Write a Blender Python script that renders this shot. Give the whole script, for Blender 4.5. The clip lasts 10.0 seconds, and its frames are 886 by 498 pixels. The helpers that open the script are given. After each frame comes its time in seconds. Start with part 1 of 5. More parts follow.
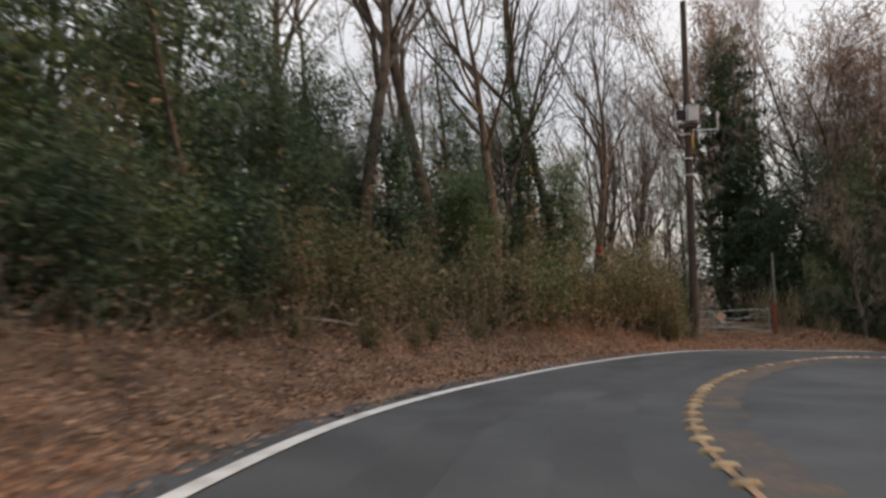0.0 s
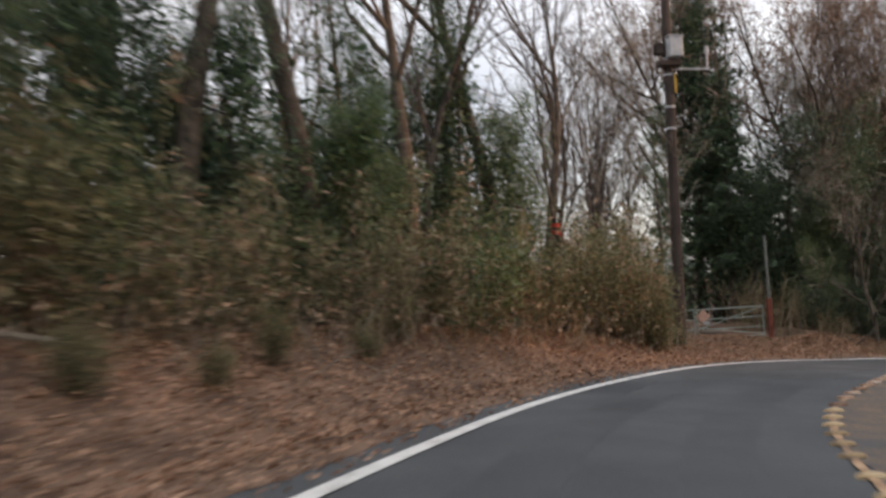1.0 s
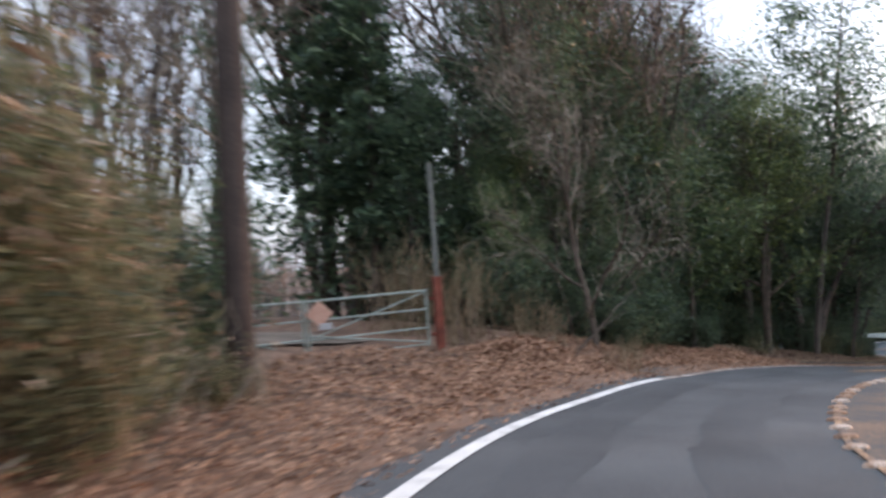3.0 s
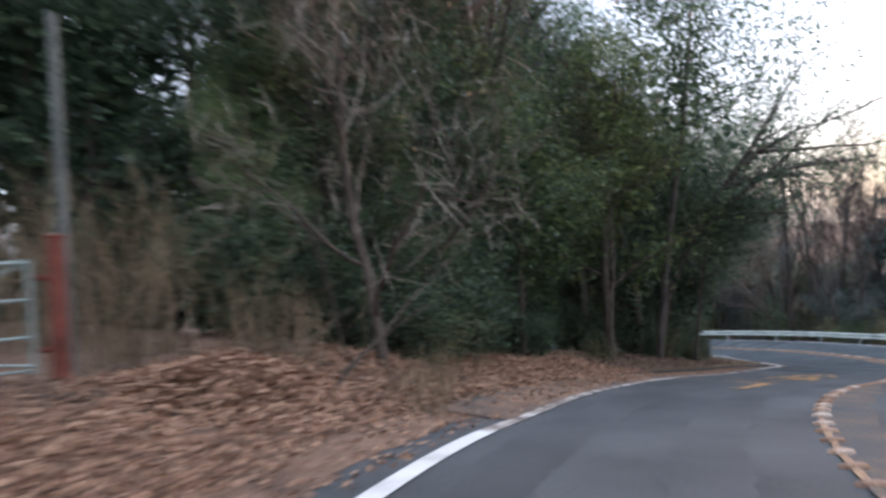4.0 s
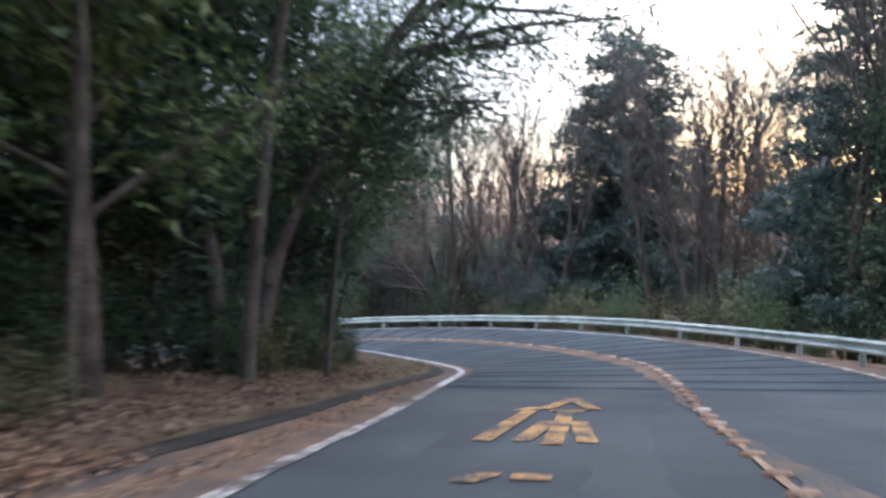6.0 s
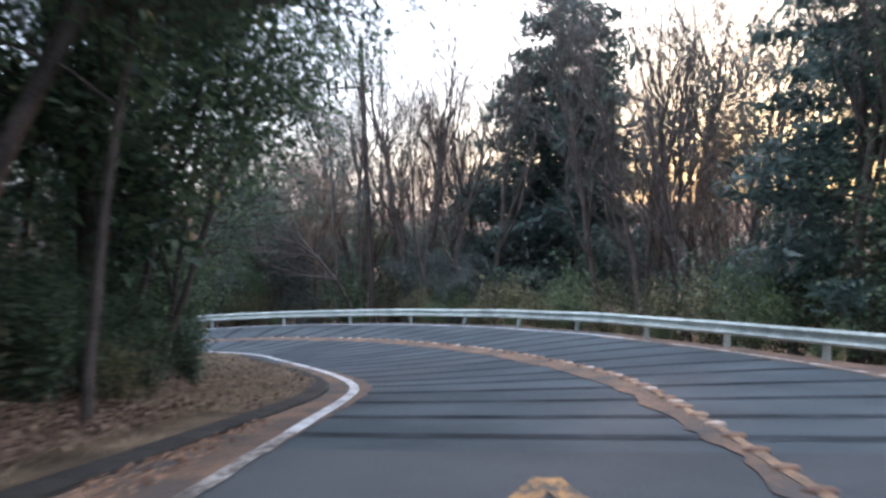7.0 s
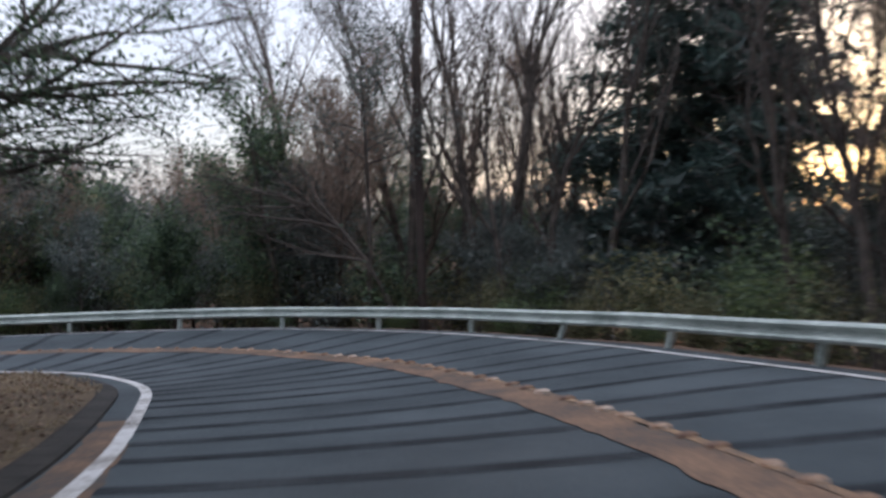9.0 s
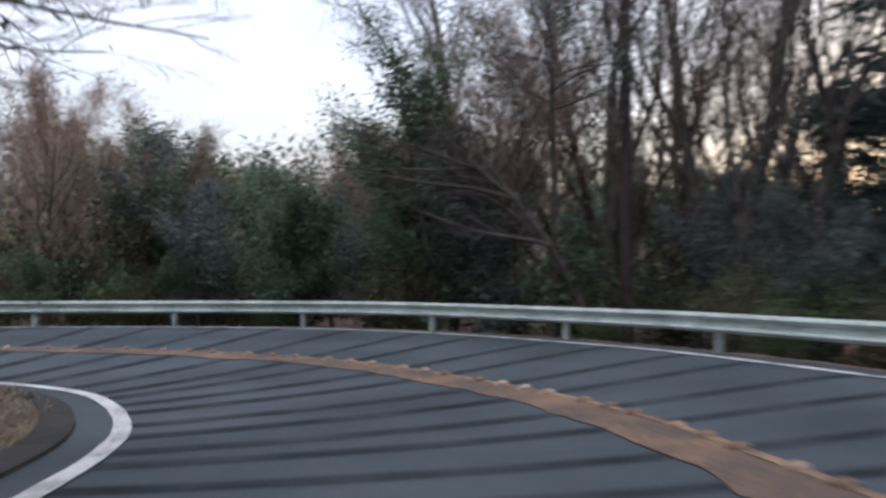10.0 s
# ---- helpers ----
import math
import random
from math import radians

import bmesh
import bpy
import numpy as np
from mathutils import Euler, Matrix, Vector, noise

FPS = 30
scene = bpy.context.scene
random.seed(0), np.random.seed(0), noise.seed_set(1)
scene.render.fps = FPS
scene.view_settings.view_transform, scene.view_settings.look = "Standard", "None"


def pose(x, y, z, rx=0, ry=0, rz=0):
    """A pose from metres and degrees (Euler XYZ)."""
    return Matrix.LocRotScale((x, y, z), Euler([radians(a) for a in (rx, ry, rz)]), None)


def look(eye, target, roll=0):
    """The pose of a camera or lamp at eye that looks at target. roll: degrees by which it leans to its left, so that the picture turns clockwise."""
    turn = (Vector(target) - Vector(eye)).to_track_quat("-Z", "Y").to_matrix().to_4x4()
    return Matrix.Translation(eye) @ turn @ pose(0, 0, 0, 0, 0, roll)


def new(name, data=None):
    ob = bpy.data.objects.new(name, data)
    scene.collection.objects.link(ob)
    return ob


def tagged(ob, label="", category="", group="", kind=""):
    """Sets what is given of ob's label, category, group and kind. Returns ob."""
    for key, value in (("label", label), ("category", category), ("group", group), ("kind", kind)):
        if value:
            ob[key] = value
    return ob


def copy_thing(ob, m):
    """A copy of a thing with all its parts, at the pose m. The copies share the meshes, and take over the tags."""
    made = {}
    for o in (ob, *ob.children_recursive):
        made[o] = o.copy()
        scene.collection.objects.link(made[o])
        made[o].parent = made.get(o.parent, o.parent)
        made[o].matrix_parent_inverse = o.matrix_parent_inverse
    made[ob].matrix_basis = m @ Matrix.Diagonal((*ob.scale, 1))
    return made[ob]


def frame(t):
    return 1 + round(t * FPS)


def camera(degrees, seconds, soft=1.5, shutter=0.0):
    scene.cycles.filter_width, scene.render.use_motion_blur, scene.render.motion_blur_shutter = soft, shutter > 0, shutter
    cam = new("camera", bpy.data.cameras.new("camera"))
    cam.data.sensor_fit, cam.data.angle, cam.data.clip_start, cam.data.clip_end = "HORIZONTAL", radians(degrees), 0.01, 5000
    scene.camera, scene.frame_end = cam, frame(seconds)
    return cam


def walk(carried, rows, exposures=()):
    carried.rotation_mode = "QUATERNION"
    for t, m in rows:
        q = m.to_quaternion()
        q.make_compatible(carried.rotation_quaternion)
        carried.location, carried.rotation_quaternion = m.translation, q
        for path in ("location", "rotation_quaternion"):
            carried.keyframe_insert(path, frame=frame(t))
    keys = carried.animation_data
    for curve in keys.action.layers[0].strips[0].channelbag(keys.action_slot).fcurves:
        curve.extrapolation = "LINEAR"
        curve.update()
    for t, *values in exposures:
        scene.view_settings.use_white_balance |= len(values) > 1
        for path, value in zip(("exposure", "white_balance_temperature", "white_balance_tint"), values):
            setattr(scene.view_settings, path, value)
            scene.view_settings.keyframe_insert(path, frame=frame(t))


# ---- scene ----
cam = camera(58.8, 10.0, soft=2.7, shutter=0.6)
# seconds, place, then turn to the left, tilt up and lean
ROWS = [
    (0, -0.038, 0.077, 1.179, 0.3, 2.61, 3.3),
    (0.5, 0.375, 4.288, 0.958, -1.02, 2.51, 3.88),
    (1, 0.971, 8.449, 0.738, -4.24, 2.69, 3.89),
    (1.5, 1.924, 12.454, 0.519, -9.97, 2.28, 4.21),
    (2, 3.316, 16.139, 0.284, -16.9, 1.86, 4.39),
    (3.5, 9.83, 25.024, -0.344, -35.0, -0.39, 4.08),
    (4, 12.411, 27.644, -0.789, -41.87, -0.67, 3.53),
    (4.5, 15.262, 29.84, -1.215, -48.62, -0.94, 3.13),
    (5, 18.298, 31.694, -1.639, -54.89, -1.93, 2.52),
    (5.5, 21.446, 33.227, -2.103, -60.65, -2.3, 2.14),
    (6, 24.583, 34.314, -2.583, -66.08, -2.68, 2.1),
    (7.5, 33.718, 37.083, -4.007, -71.7, -3.23, 1.49),
    (8, 36.993, 37.879, -4.514, -71.07, -2.91, 1.51),
    (8.5, 40.096, 38.892, -4.921, -68.49, -2.67, 1.45),
    (9, 43.123, 40.142, -5.375, -64.07, -2.69, 0.86),
    (9.5, 46.118, 41.746, -5.84, -58.4, -2.62, 0.61),
    (10, 48.919, 43.773, -6.302, -50.93, -2.22, 0.24),
]
walk(cam, [(t, pose(x, y, z, 90 + pitch, roll, yaw)) for t, x, y, z, yaw, pitch, roll in ROWS],
     [(0.0, 0.10, 7100, 10), (1.0, 0.36, 6850, 10), (1.5, 0.72, 6700, 10), (2.0, 0.94, 6350, 10), (3.5, 1.0, 5800, 10), (4.5, 0.98, 5600, 10), (5.5, 1.3, 5550, 10), (7.5, 1.1, 5600, 11), (8.5, 0.25, 5950, 12), (9.5, 0.44, 6020, 12), (10.0, 0.44, 6050, 12)])

# ---- light: a thin white dusk sky, the low sun behind the trees past the bend ----
SUN_HEIGHT, SUN_TURN = radians(6.0), radians(96.0)
world = bpy.data.worlds.new("dusk_sky")
scene.world = world
world.use_nodes = True
wn, wl_ = world.node_tree.nodes, world.node_tree.links
sky = wn.new("ShaderNodeTexSky")
sky.sky_type, sky.sun_disc, sky.sun_elevation, sky.sun_rotation = "NISHITA", False, SUN_HEIGHT, SUN_TURN
sky.air_density, sky.dust_density, sky.ozone_density = 1.0, 2.0, 1.0
cloud = wn.new("ShaderNodeTexNoise")
cloud.inputs["Scale"].default_value, cloud.inputs["Detail"].default_value = 2.2, 6.0
ramp = wn.new("ShaderNodeValToRGB")
ramp.color_ramp.elements[0].position, ramp.color_ramp.elements[0].color = 0.36, (0.60, 0.62, 0.70, 1)
ramp.color_ramp.elements[1].position, ramp.color_ramp.elements[1].color = 0.62, (0.86, 0.85, 0.89, 1)
gain = wn.new("ShaderNodeMix")
gain.data_type, gain.blend_type = "RGBA", "MULTIPLY"
gain.inputs[0].default_value = 1.0
gain.inputs[7].default_value = (0.072, 0.076, 0.092, 1)
both = wn.new("ShaderNodeMix")
both.data_type, both.blend_type = "RGBA", "ADD"
both.inputs[0].default_value = 1.0
wl_.new(cloud.outputs["Fac"], ramp.inputs["Fac"])
# a veiled sky is brighter overhead than near the horizon
where_ = wn.new("ShaderNodeTexCoord")
split = wn.new("ShaderNodeSeparateXYZ")
wl_.new(where_.outputs["Generated"], split.inputs[0])
rise = wn.new("ShaderNodeMapRange")
rise.inputs[1].default_value, rise.inputs[2].default_value, rise.inputs[3].default_value, rise.inputs[4].default_value = 0.0, 1.0, 0.66, 1.5
wl_.new(split.outputs["Z"], rise.inputs[0])
veil = wn.new("ShaderNodeMix")
veil.data_type, veil.blend_type = "RGBA", "MULTIPLY"
veil.inputs[0].default_value = 1.0
wl_.new(ramp.outputs["Color"], veil.inputs[6])
wl_.new(rise.outputs[0], veil.inputs[7])
wl_.new(sky.outputs["Color"], gain.inputs[6])
wl_.new(gain.outputs[2], both.inputs[6])
wl_.new(veil.outputs[2], both.inputs[7])
wl_.new(both.outputs[2], wn["Background"].inputs["Color"])
wn["Background"].inputs["Strength"].default_value = 1.0
sun = new("sun", bpy.data.lights.new("sun", "SUN"))
sun.data.energy, sun.data.angle, sun.data.color = 2.2, radians(4.0), (1.0, 0.52, 0.27)
sun.matrix_basis = look((math.sin(SUN_TURN) * math.cos(SUN_HEIGHT), math.cos(SUN_TURN) * math.cos(SUN_HEIGHT), math.sin(SUN_HEIGHT)), (0, 0, 0))


# ---- materials ----
def material(name, colors, scale=8.0, detail=6.0, rough=0.8, metal=0.0, bump=0.2, fine=60.0, island=0.0, per_object=0.0, clear=0.0, gloss=0.35, span=0.22):
    """A surface whose colour wanders between the given ones at a coarse and a fine scale."""
    m = bpy.data.materials.new(name)
    m.use_nodes = True
    n, l = m.node_tree.nodes, m.node_tree.links
    b = n["Principled BSDF"]
    b.inputs["Roughness"].default_value, b.inputs["Metallic"].default_value = rough, metal
    b.inputs["Specular IOR Level"].default_value = gloss
    where = n.new("ShaderNodeTexCoord")
    big = n.new("ShaderNodeTexNoise")
    big.inputs["Scale"].default_value, big.inputs["Detail"].default_value = scale, detail
    small = n.new("ShaderNodeTexNoise")
    small.inputs["Scale"].default_value, small.inputs["Detail"].default_value = fine, 4.0
    l.new(where.outputs["Object"], big.inputs["Vector"])
    l.new(where.outputs["Object"], small.inputs["Vector"])
    mixed = n.new("ShaderNodeMath")
    mixed.operation = "MULTIPLY_ADD"
    mixed.inputs[1].default_value = 0.45
    l.new(small.outputs["Fac"], mixed.inputs[0])
    half = n.new("ShaderNodeMath")
    half.operation = "MULTIPLY"
    half.inputs[1].default_value = 0.55
    l.new(big.outputs["Fac"], half.inputs[0])
    l.new(half.outputs[0], mixed.inputs[2])
    value = mixed.outputs[0]
    if island or per_object:
        source = n.new("ShaderNodeNewGeometry").outputs["Random Per Island"] if island else n.new("ShaderNodeObjectInfo").outputs["Random"]
        spread = n.new("ShaderNodeMath")
        spread.operation = "MULTIPLY_ADD"
        spread.inputs[1].default_value = island or per_object
        l.new(source, spread.inputs[0])
        shift = n.new("ShaderNodeMath")
        shift.operation = "SUBTRACT"
        shift.inputs[1].default_value = 0.5 * (island or per_object)
        l.new(value, shift.inputs[0])
        l.new(shift.outputs[0], spread.inputs[2])
        value = spread.outputs[0]
    r = n.new("ShaderNodeValToRGB")
    e = r.color_ramp.elements
    for k, c in enumerate(colors):
        p = 0.5 - span + 2 * span * k / max(1, len(colors) - 1)
        s = e[k] if k < 2 else e.new(p)
        s.position, s.color = p, (*c, 1)
    l.new(value, r.inputs["Fac"])
    l.new(r.outputs["Color"], b.inputs["Base Color"])
    if bump:
        bp = n.new("ShaderNodeBump")
        bp.inputs["Strength"].default_value, bp.inputs["Distance"].default_value = bump, 0.02
        l.new(mixed.outputs[0], bp.inputs["Height"])
        l.new(bp.outputs["Normal"], b.inputs["Normal"])
    if clear:
        t = n.new("ShaderNodeBsdfTranslucent")
        l.new(r.outputs["Color"], t.inputs["Color"])
        a = n.new("ShaderNodeMixShader")
        a.inputs[0].default_value = clear
        l.new(b.outputs[0], a.inputs[1])
        l.new(t.outputs[0], a.inputs[2])
        l.new(a.outputs[0], n["Material Output"].inputs["Surface"])
    return m


ASPHALT = material("worn_asphalt", [(0.043, 0.047, 0.050), (0.068, 0.073, 0.077), (0.096, 0.101, 0.104)], 0.45, 10, 0.82, 0, 0.6, 55, span=0.12)
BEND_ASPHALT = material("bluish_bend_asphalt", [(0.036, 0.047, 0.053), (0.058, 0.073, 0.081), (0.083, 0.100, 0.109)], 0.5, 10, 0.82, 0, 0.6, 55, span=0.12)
TRACK_WEAR = material("polished_wheel_track", [(0.036, 0.039, 0.042), (0.056, 0.060, 0.064), (0.078, 0.082, 0.085)], 0.5, 10, 0.74, 0, 0.4, 50, span=0.13)
DARK_STRIP = material("dark_rumble_strip", [(0.018, 0.021, 0.023), (0.038, 0.043, 0.048), (0.072, 0.081, 0.087)], 1.2, 8, 0.95, 0, 0.4, 60, span=0.14, gloss=0.1)
WHITE_PAINT = material("road_paint_white", [(0.30, 0.29, 0.27), (0.66, 0.65, 0.62), (0.76, 0.75, 0.73)], 3.0, 8, 0.7, 0, 0.2, 60, span=0.2)
DIRTY_WHITE = material("road_paint_white_dirty", [(0.14, 0.12, 0.105), (0.48, 0.46, 0.43), (0.70, 0.69, 0.67), (0.79, 0.78, 0.77)], 2.4, 9, 0.75, 0, 0.25, 22, span=0.17)
WORN_WHITE = material("road_paint_white_worn", [(0.070, 0.070, 0.070), (0.16, 0.13, 0.11), (0.48, 0.43, 0.38), (0.62, 0.59, 0.55)], 2.6, 9, 0.75, 0, 0.2, 16, span=0.13)
YELLOW_PAINT = material("road_paint_yellow", [(0.070, 0.074, 0.078), (0.10, 0.085, 0.070), (0.52, 0.275, 0.090), (0.68, 0.39, 0.15)], 2.2, 9, 0.75, 0, 0.2, 18, span=0.15)
OCHRE_LINE = material("worn_ochre_line", [(0.070, 0.070, 0.070), (0.16, 0.105, 0.070), (0.36, 0.22, 0.12), (0.46, 0.32, 0.20)], 2.5, 8, 0.75, 0, 0.2, 30, span=0.14)
DIRT_BAND = material("faded_ochre_band", [(0.078, 0.076, 0.074), (0.120, 0.088, 0.068), (0.20, 0.125, 0.082), (0.29, 0.180, 0.115)], 1.3, 9, 0.9, 0, 0.5, 22, span=0.15)
STUD = material("stud_paint", [(0.14, 0.080, 0.055), (0.34, 0.21, 0.13), (0.60, 0.49, 0.40)], 9, 4, 0.6, 0, 0.2, 50, per_object=0.4)
YELLOW_STUD = material("yellow_stud_paint", [(0.18, 0.13, 0.075), (0.40, 0.28, 0.15), (0.52, 0.40, 0.24)], 9, 4, 0.6, 0, 0.2, 50, per_object=0.3)
FAINT_DIRT = material("faint_brown_dirt", [(0.062, 0.067, 0.072), (0.080, 0.080, 0.080), (0.125, 0.096, 0.074), (0.19, 0.130, 0.092)], 1.1, 9, 0.9, 0, 0.5, 22, span=0.13)
SOIL = material("leafy_soil", [(0.060, 0.040, 0.028), (0.140, 0.087, 0.059), (0.23, 0.145, 0.100)], 1.2, 9, 0.95, 0, 0.8, 22, span=0.12)
GRASS_SOIL = material("dry_grass_soil", [(0.050, 0.037, 0.023), (0.130, 0.092, 0.056), (0.22, 0.155, 0.095)], 1.0, 9, 0.95, 0, 0.8, 30, span=0.12)
TRACK = material("pale_track", [(0.09, 0.072, 0.056), (0.20, 0.165, 0.13)], 0.6, 8, 0.95, 0, 0.5, 30, span=0.12)
LITTER = material("fallen_leaf", [(0.155, 0.082, 0.050), (0.29, 0.160, 0.097), (0.43, 0.268, 0.172)], 2, 3, 0.85, 0, 0, 40, island=0.9)
OLD_LITTER = material("old_fallen_leaf", [(0.075, 0.049, 0.034), (0.17, 0.110, 0.074), (0.29, 0.200, 0.140)], 2, 3, 0.9, 0, 0, 40, island=0.9)
KERB = material("mossy_kerb_concrete", [(0.022, 0.020, 0.018), (0.055, 0.049, 0.042)], 2.0, 7, 0.9, 0, 0.5, 50, span=0.12)
BARK = material("grey_brown_bark", [(0.035, 0.028, 0.022), (0.085, 0.066, 0.050), (0.15, 0.12, 0.095)], 3.0, 8, 0.95, 0, 0.8, 30, span=0.12)
PALE_BARK = material("pale_bark", [(0.10, 0.085, 0.065), (0.20, 0.17, 0.13), (0.30, 0.26, 0.21)], 3.0, 8, 0.95, 0, 0.8, 30, span=0.12)
DARK_BARK = material("dark_bark", [(0.0429, 0.0358, 0.0315), (0.0887, 0.0744, 0.0644), (0.143, 0.117, 0.0972)], 3.0, 8, 0.95, 0, 0.8, 30, span=0.12)
GREY_TWIG = material("grey_brown_twig", [(0.088, 0.078, 0.072), (0.185, 0.160, 0.144)], 1.0, 4, 0.95, 0, 0, 30, island=0.6)
TWIG = material("brown_twig", [(0.17, 0.122, 0.095), (0.34, 0.250, 0.195)], 3.0, 4, 0.95, 0, 0, 30)
LEAF_DARK = material("dark_evergreen_leaf", [(0.0370, 0.0648, 0.0420), (0.0760, 0.126, 0.074), (0.140, 0.194, 0.10)], 0.6, 4, 0.42, 0, 0, 12, island=0.8, clear=0.42, gloss=0.45)
LEAF_GREEN = material("green_leaf", [(0.0486, 0.0842, 0.0421), (0.11, 0.168, 0.0713), (0.194, 0.251, 0.1)], 0.6, 4, 0.36, 0, 0, 12, island=0.8, clear=0.42, gloss=0.65)
LEAF_OLIVE = material("olive_leaf", [(0.072, 0.082, 0.042), (0.158, 0.166, 0.083), (0.295, 0.275, 0.155)], 0.6, 4, 0.55, 0, 0, 12, island=0.8, clear=0.45)
# needle colour lightened, with some of the veiling haze put into it
LEAF_BLUE = material("bluish_needle", [(0.0389, 0.068, 0.0616), (0.0713, 0.117, 0.104), (0.113, 0.159, 0.136)], 0.6, 4, 0.36, 0, 0, 12, island=0.8, clear=0.42, gloss=0.65)
LEAF_LIME = material("yellowish_green_leaf", [(0.058, 0.088, 0.034), (0.125, 0.170, 0.060), (0.225, 0.265, 0.095)], 0.6, 4, 0.4, 0, 0, 12, island=0.8, clear=0.42, gloss=0.5)
# leaf of the far wood; its pale grey carries the haze in front
LEAF_GREY = material("hazed_grey_green_leaf", [(0.072, 0.092, 0.086), (0.124, 0.150, 0.136), (0.186, 0.206, 0.184)], 0.6, 4, 0.5, 0, 0, 12, island=0.8, clear=0.35, gloss=0.4)
LEAF_BROWN = material("withered_leaf", [(0.15, 0.100, 0.068), (0.30, 0.200, 0.128), (0.45, 0.315, 0.215)], 0.6, 4, 0.85, 0, 0, 12, island=0.8, clear=0.1)
STRAW = material("dry_straw", [(0.21, 0.165, 0.10), (0.38, 0.30, 0.195), (0.50, 0.41, 0.28)], 1.0, 4, 0.9, 0, 0, 20, island=0.7, clear=0.45)
STEEL = material("galvanised_steel", [(0.28, 0.32, 0.29), (0.46, 0.51, 0.47), (0.61, 0.66, 0.61)], 1.6, 9, 0.5, 0.25, 0.15, 14, span=0.13)
RED_STEEL = material("red_painted_steel", [(0.085, 0.026, 0.017), (0.19, 0.054, 0.034), (0.26, 0.085, 0.055)], 4, 6, 0.6, 0.1, 0.2, 40, span=0.14)
GATE_STEEL = material("pale_green_gate_paint", [(0.22, 0.27, 0.24), (0.42, 0.48, 0.44)], 4, 6, 0.55, 0.2, 0.1, 40)
POLE_GREY = material("weathered_grey_pole", [(0.10, 0.11, 0.10), (0.21, 0.22, 0.20)], 3, 6, 0.85, 0, 0.2, 40, span=0.12)
POLE_DARK = material("dark_utility_pole", [(0.036, 0.028, 0.025), (0.078, 0.058, 0.049)], 2, 6, 0.85, 0, 0.2, 40, span=0.12)
SIGN_FACE = material("faded_sign_face", [(0.45, 0.24, 0.17), (0.66, 0.44, 0.34)], 5, 6, 0.7, 0, 0, 40)
OCHRE_WOOD = material("weathered_ochre_wood", [(0.12, 0.075, 0.030), (0.30, 0.19, 0.075), (0.42, 0.29, 0.13)], 3, 7, 0.85, 0, 0.3, 40, span=0.16)
RED_CLOTH = material("faded_red_cloth", [(0.36, 0.045, 0.030), (0.58, 0.085, 0.055)], 8, 4, 0.85, 0, 0.1, 60)
FITTING = material("pale_fitting", [(0.34, 0.35, 0.36), (0.55, 0.56, 0.57)], 6, 4, 0.5, 0.1, 0, 40)
YELLOW_SLEEVE = material("yellow_guard_sleeve", [(0.42, 0.26, 0.04), (0.60, 0.38, 0.06)], 6, 4, 0.6, 0, 0, 40)


# ---- mesh helpers ----
def mesh_object(name, verts, faces, mat, parent=None, label="", smooth=False):
    me = bpy.data.meshes.new(name)
    me.from_pydata(np.asarray(verts, float).tolist(), [], np.asarray(faces).tolist() if not isinstance(faces, list) else faces)
    me.materials.append(mat)
    if smooth:
        me.shade_smooth()
    ob = new(name, me)
    if parent is not None:
        ob.parent = parent
    if label:
        ob["label"] = label
    return ob


def part(name, bm, mat, parent, label=""):
    me = bpy.data.meshes.new(name)
    bm.to_mesh(me)
    bm.free()
    me.materials.append(mat)
    ob = new(name, me)
    ob.parent = parent
    if label:
        ob["label"] = label
    return ob


def tubes(limbs, sides):
    """Tapered tubes: limbs are (points, radii)."""
    vs, fs, base = [], [], 0
    turn = np.arange(sides) * 2 * np.pi / sides
    for pts, rad in limbs:
        pts, rad = np.asarray(pts, float), np.asarray(rad, float)
        way = np.gradient(pts, axis=0)
        way /= np.linalg.norm(way, axis=1)[:, None] + 1e-9
        ref = np.where(np.abs(way[:, 2:3]) > 0.9, [[1.0, 0, 0]], [[0, 0, 1.0]])
        u = np.cross(way, ref)
        u /= np.linalg.norm(u, axis=1)[:, None] + 1e-9
        v = np.cross(way, u)
        ring = pts[:, None] + rad[:, None, None] * (np.cos(turn)[None, :, None] * u[:, None] + np.sin(turn)[None, :, None] * v[:, None])
        vs.append(ring.reshape(-1, 3))
        k, j = np.meshgrid(np.arange(len(pts) - 1), np.arange(sides), indexing="ij")
        a, b = base + k * sides + j, base + k * sides + (j + 1) % sides
        fs.append(np.stack([a, b, b + sides, a + sides], -1).reshape(-1, 4))
        base += len(pts) * sides
    return np.concatenate(vs), np.concatenate(fs)


def leaves(rng, centres, size, slim=0.5, droop=0.0, flat=0.4, whole=False):
    """One small leaf at each centre, turned at random: a whole diamond, or folded to the half of one."""
    n = len(centres)
    along = rng.normal(size=(n, 3))
    along[:, 2] = along[:, 2] * (1 - flat) - droop
    along /= np.linalg.norm(along, axis=1)[:, None] + 1e-9
    side = np.cross(along, rng.normal(size=(n, 3)) * [0.6, 0.6, 1.0 + flat])
    side /= np.linalg.norm(side, axis=1)[:, None] + 1e-9
    ln = size * rng.uniform(0.6, 1.35, (n, 1))
    a, b = along * ln * 0.5, side * ln * slim * 0.5
    if whole:
        vs = np.stack([centres - a, centres + b - 0.1 * a, centres + a, centres - b - 0.1 * a], 1).reshape(-1, 3)
        return vs, np.arange(4 * n).reshape(-1, 4)
    vs = np.stack([centres - a - 0.3 * b, centres + b * 1.2 - 0.15 * a, centres + a - 0.3 * b], 1).reshape(-1, 3)
    return vs, np.arange(3 * n).reshape(-1, 3)


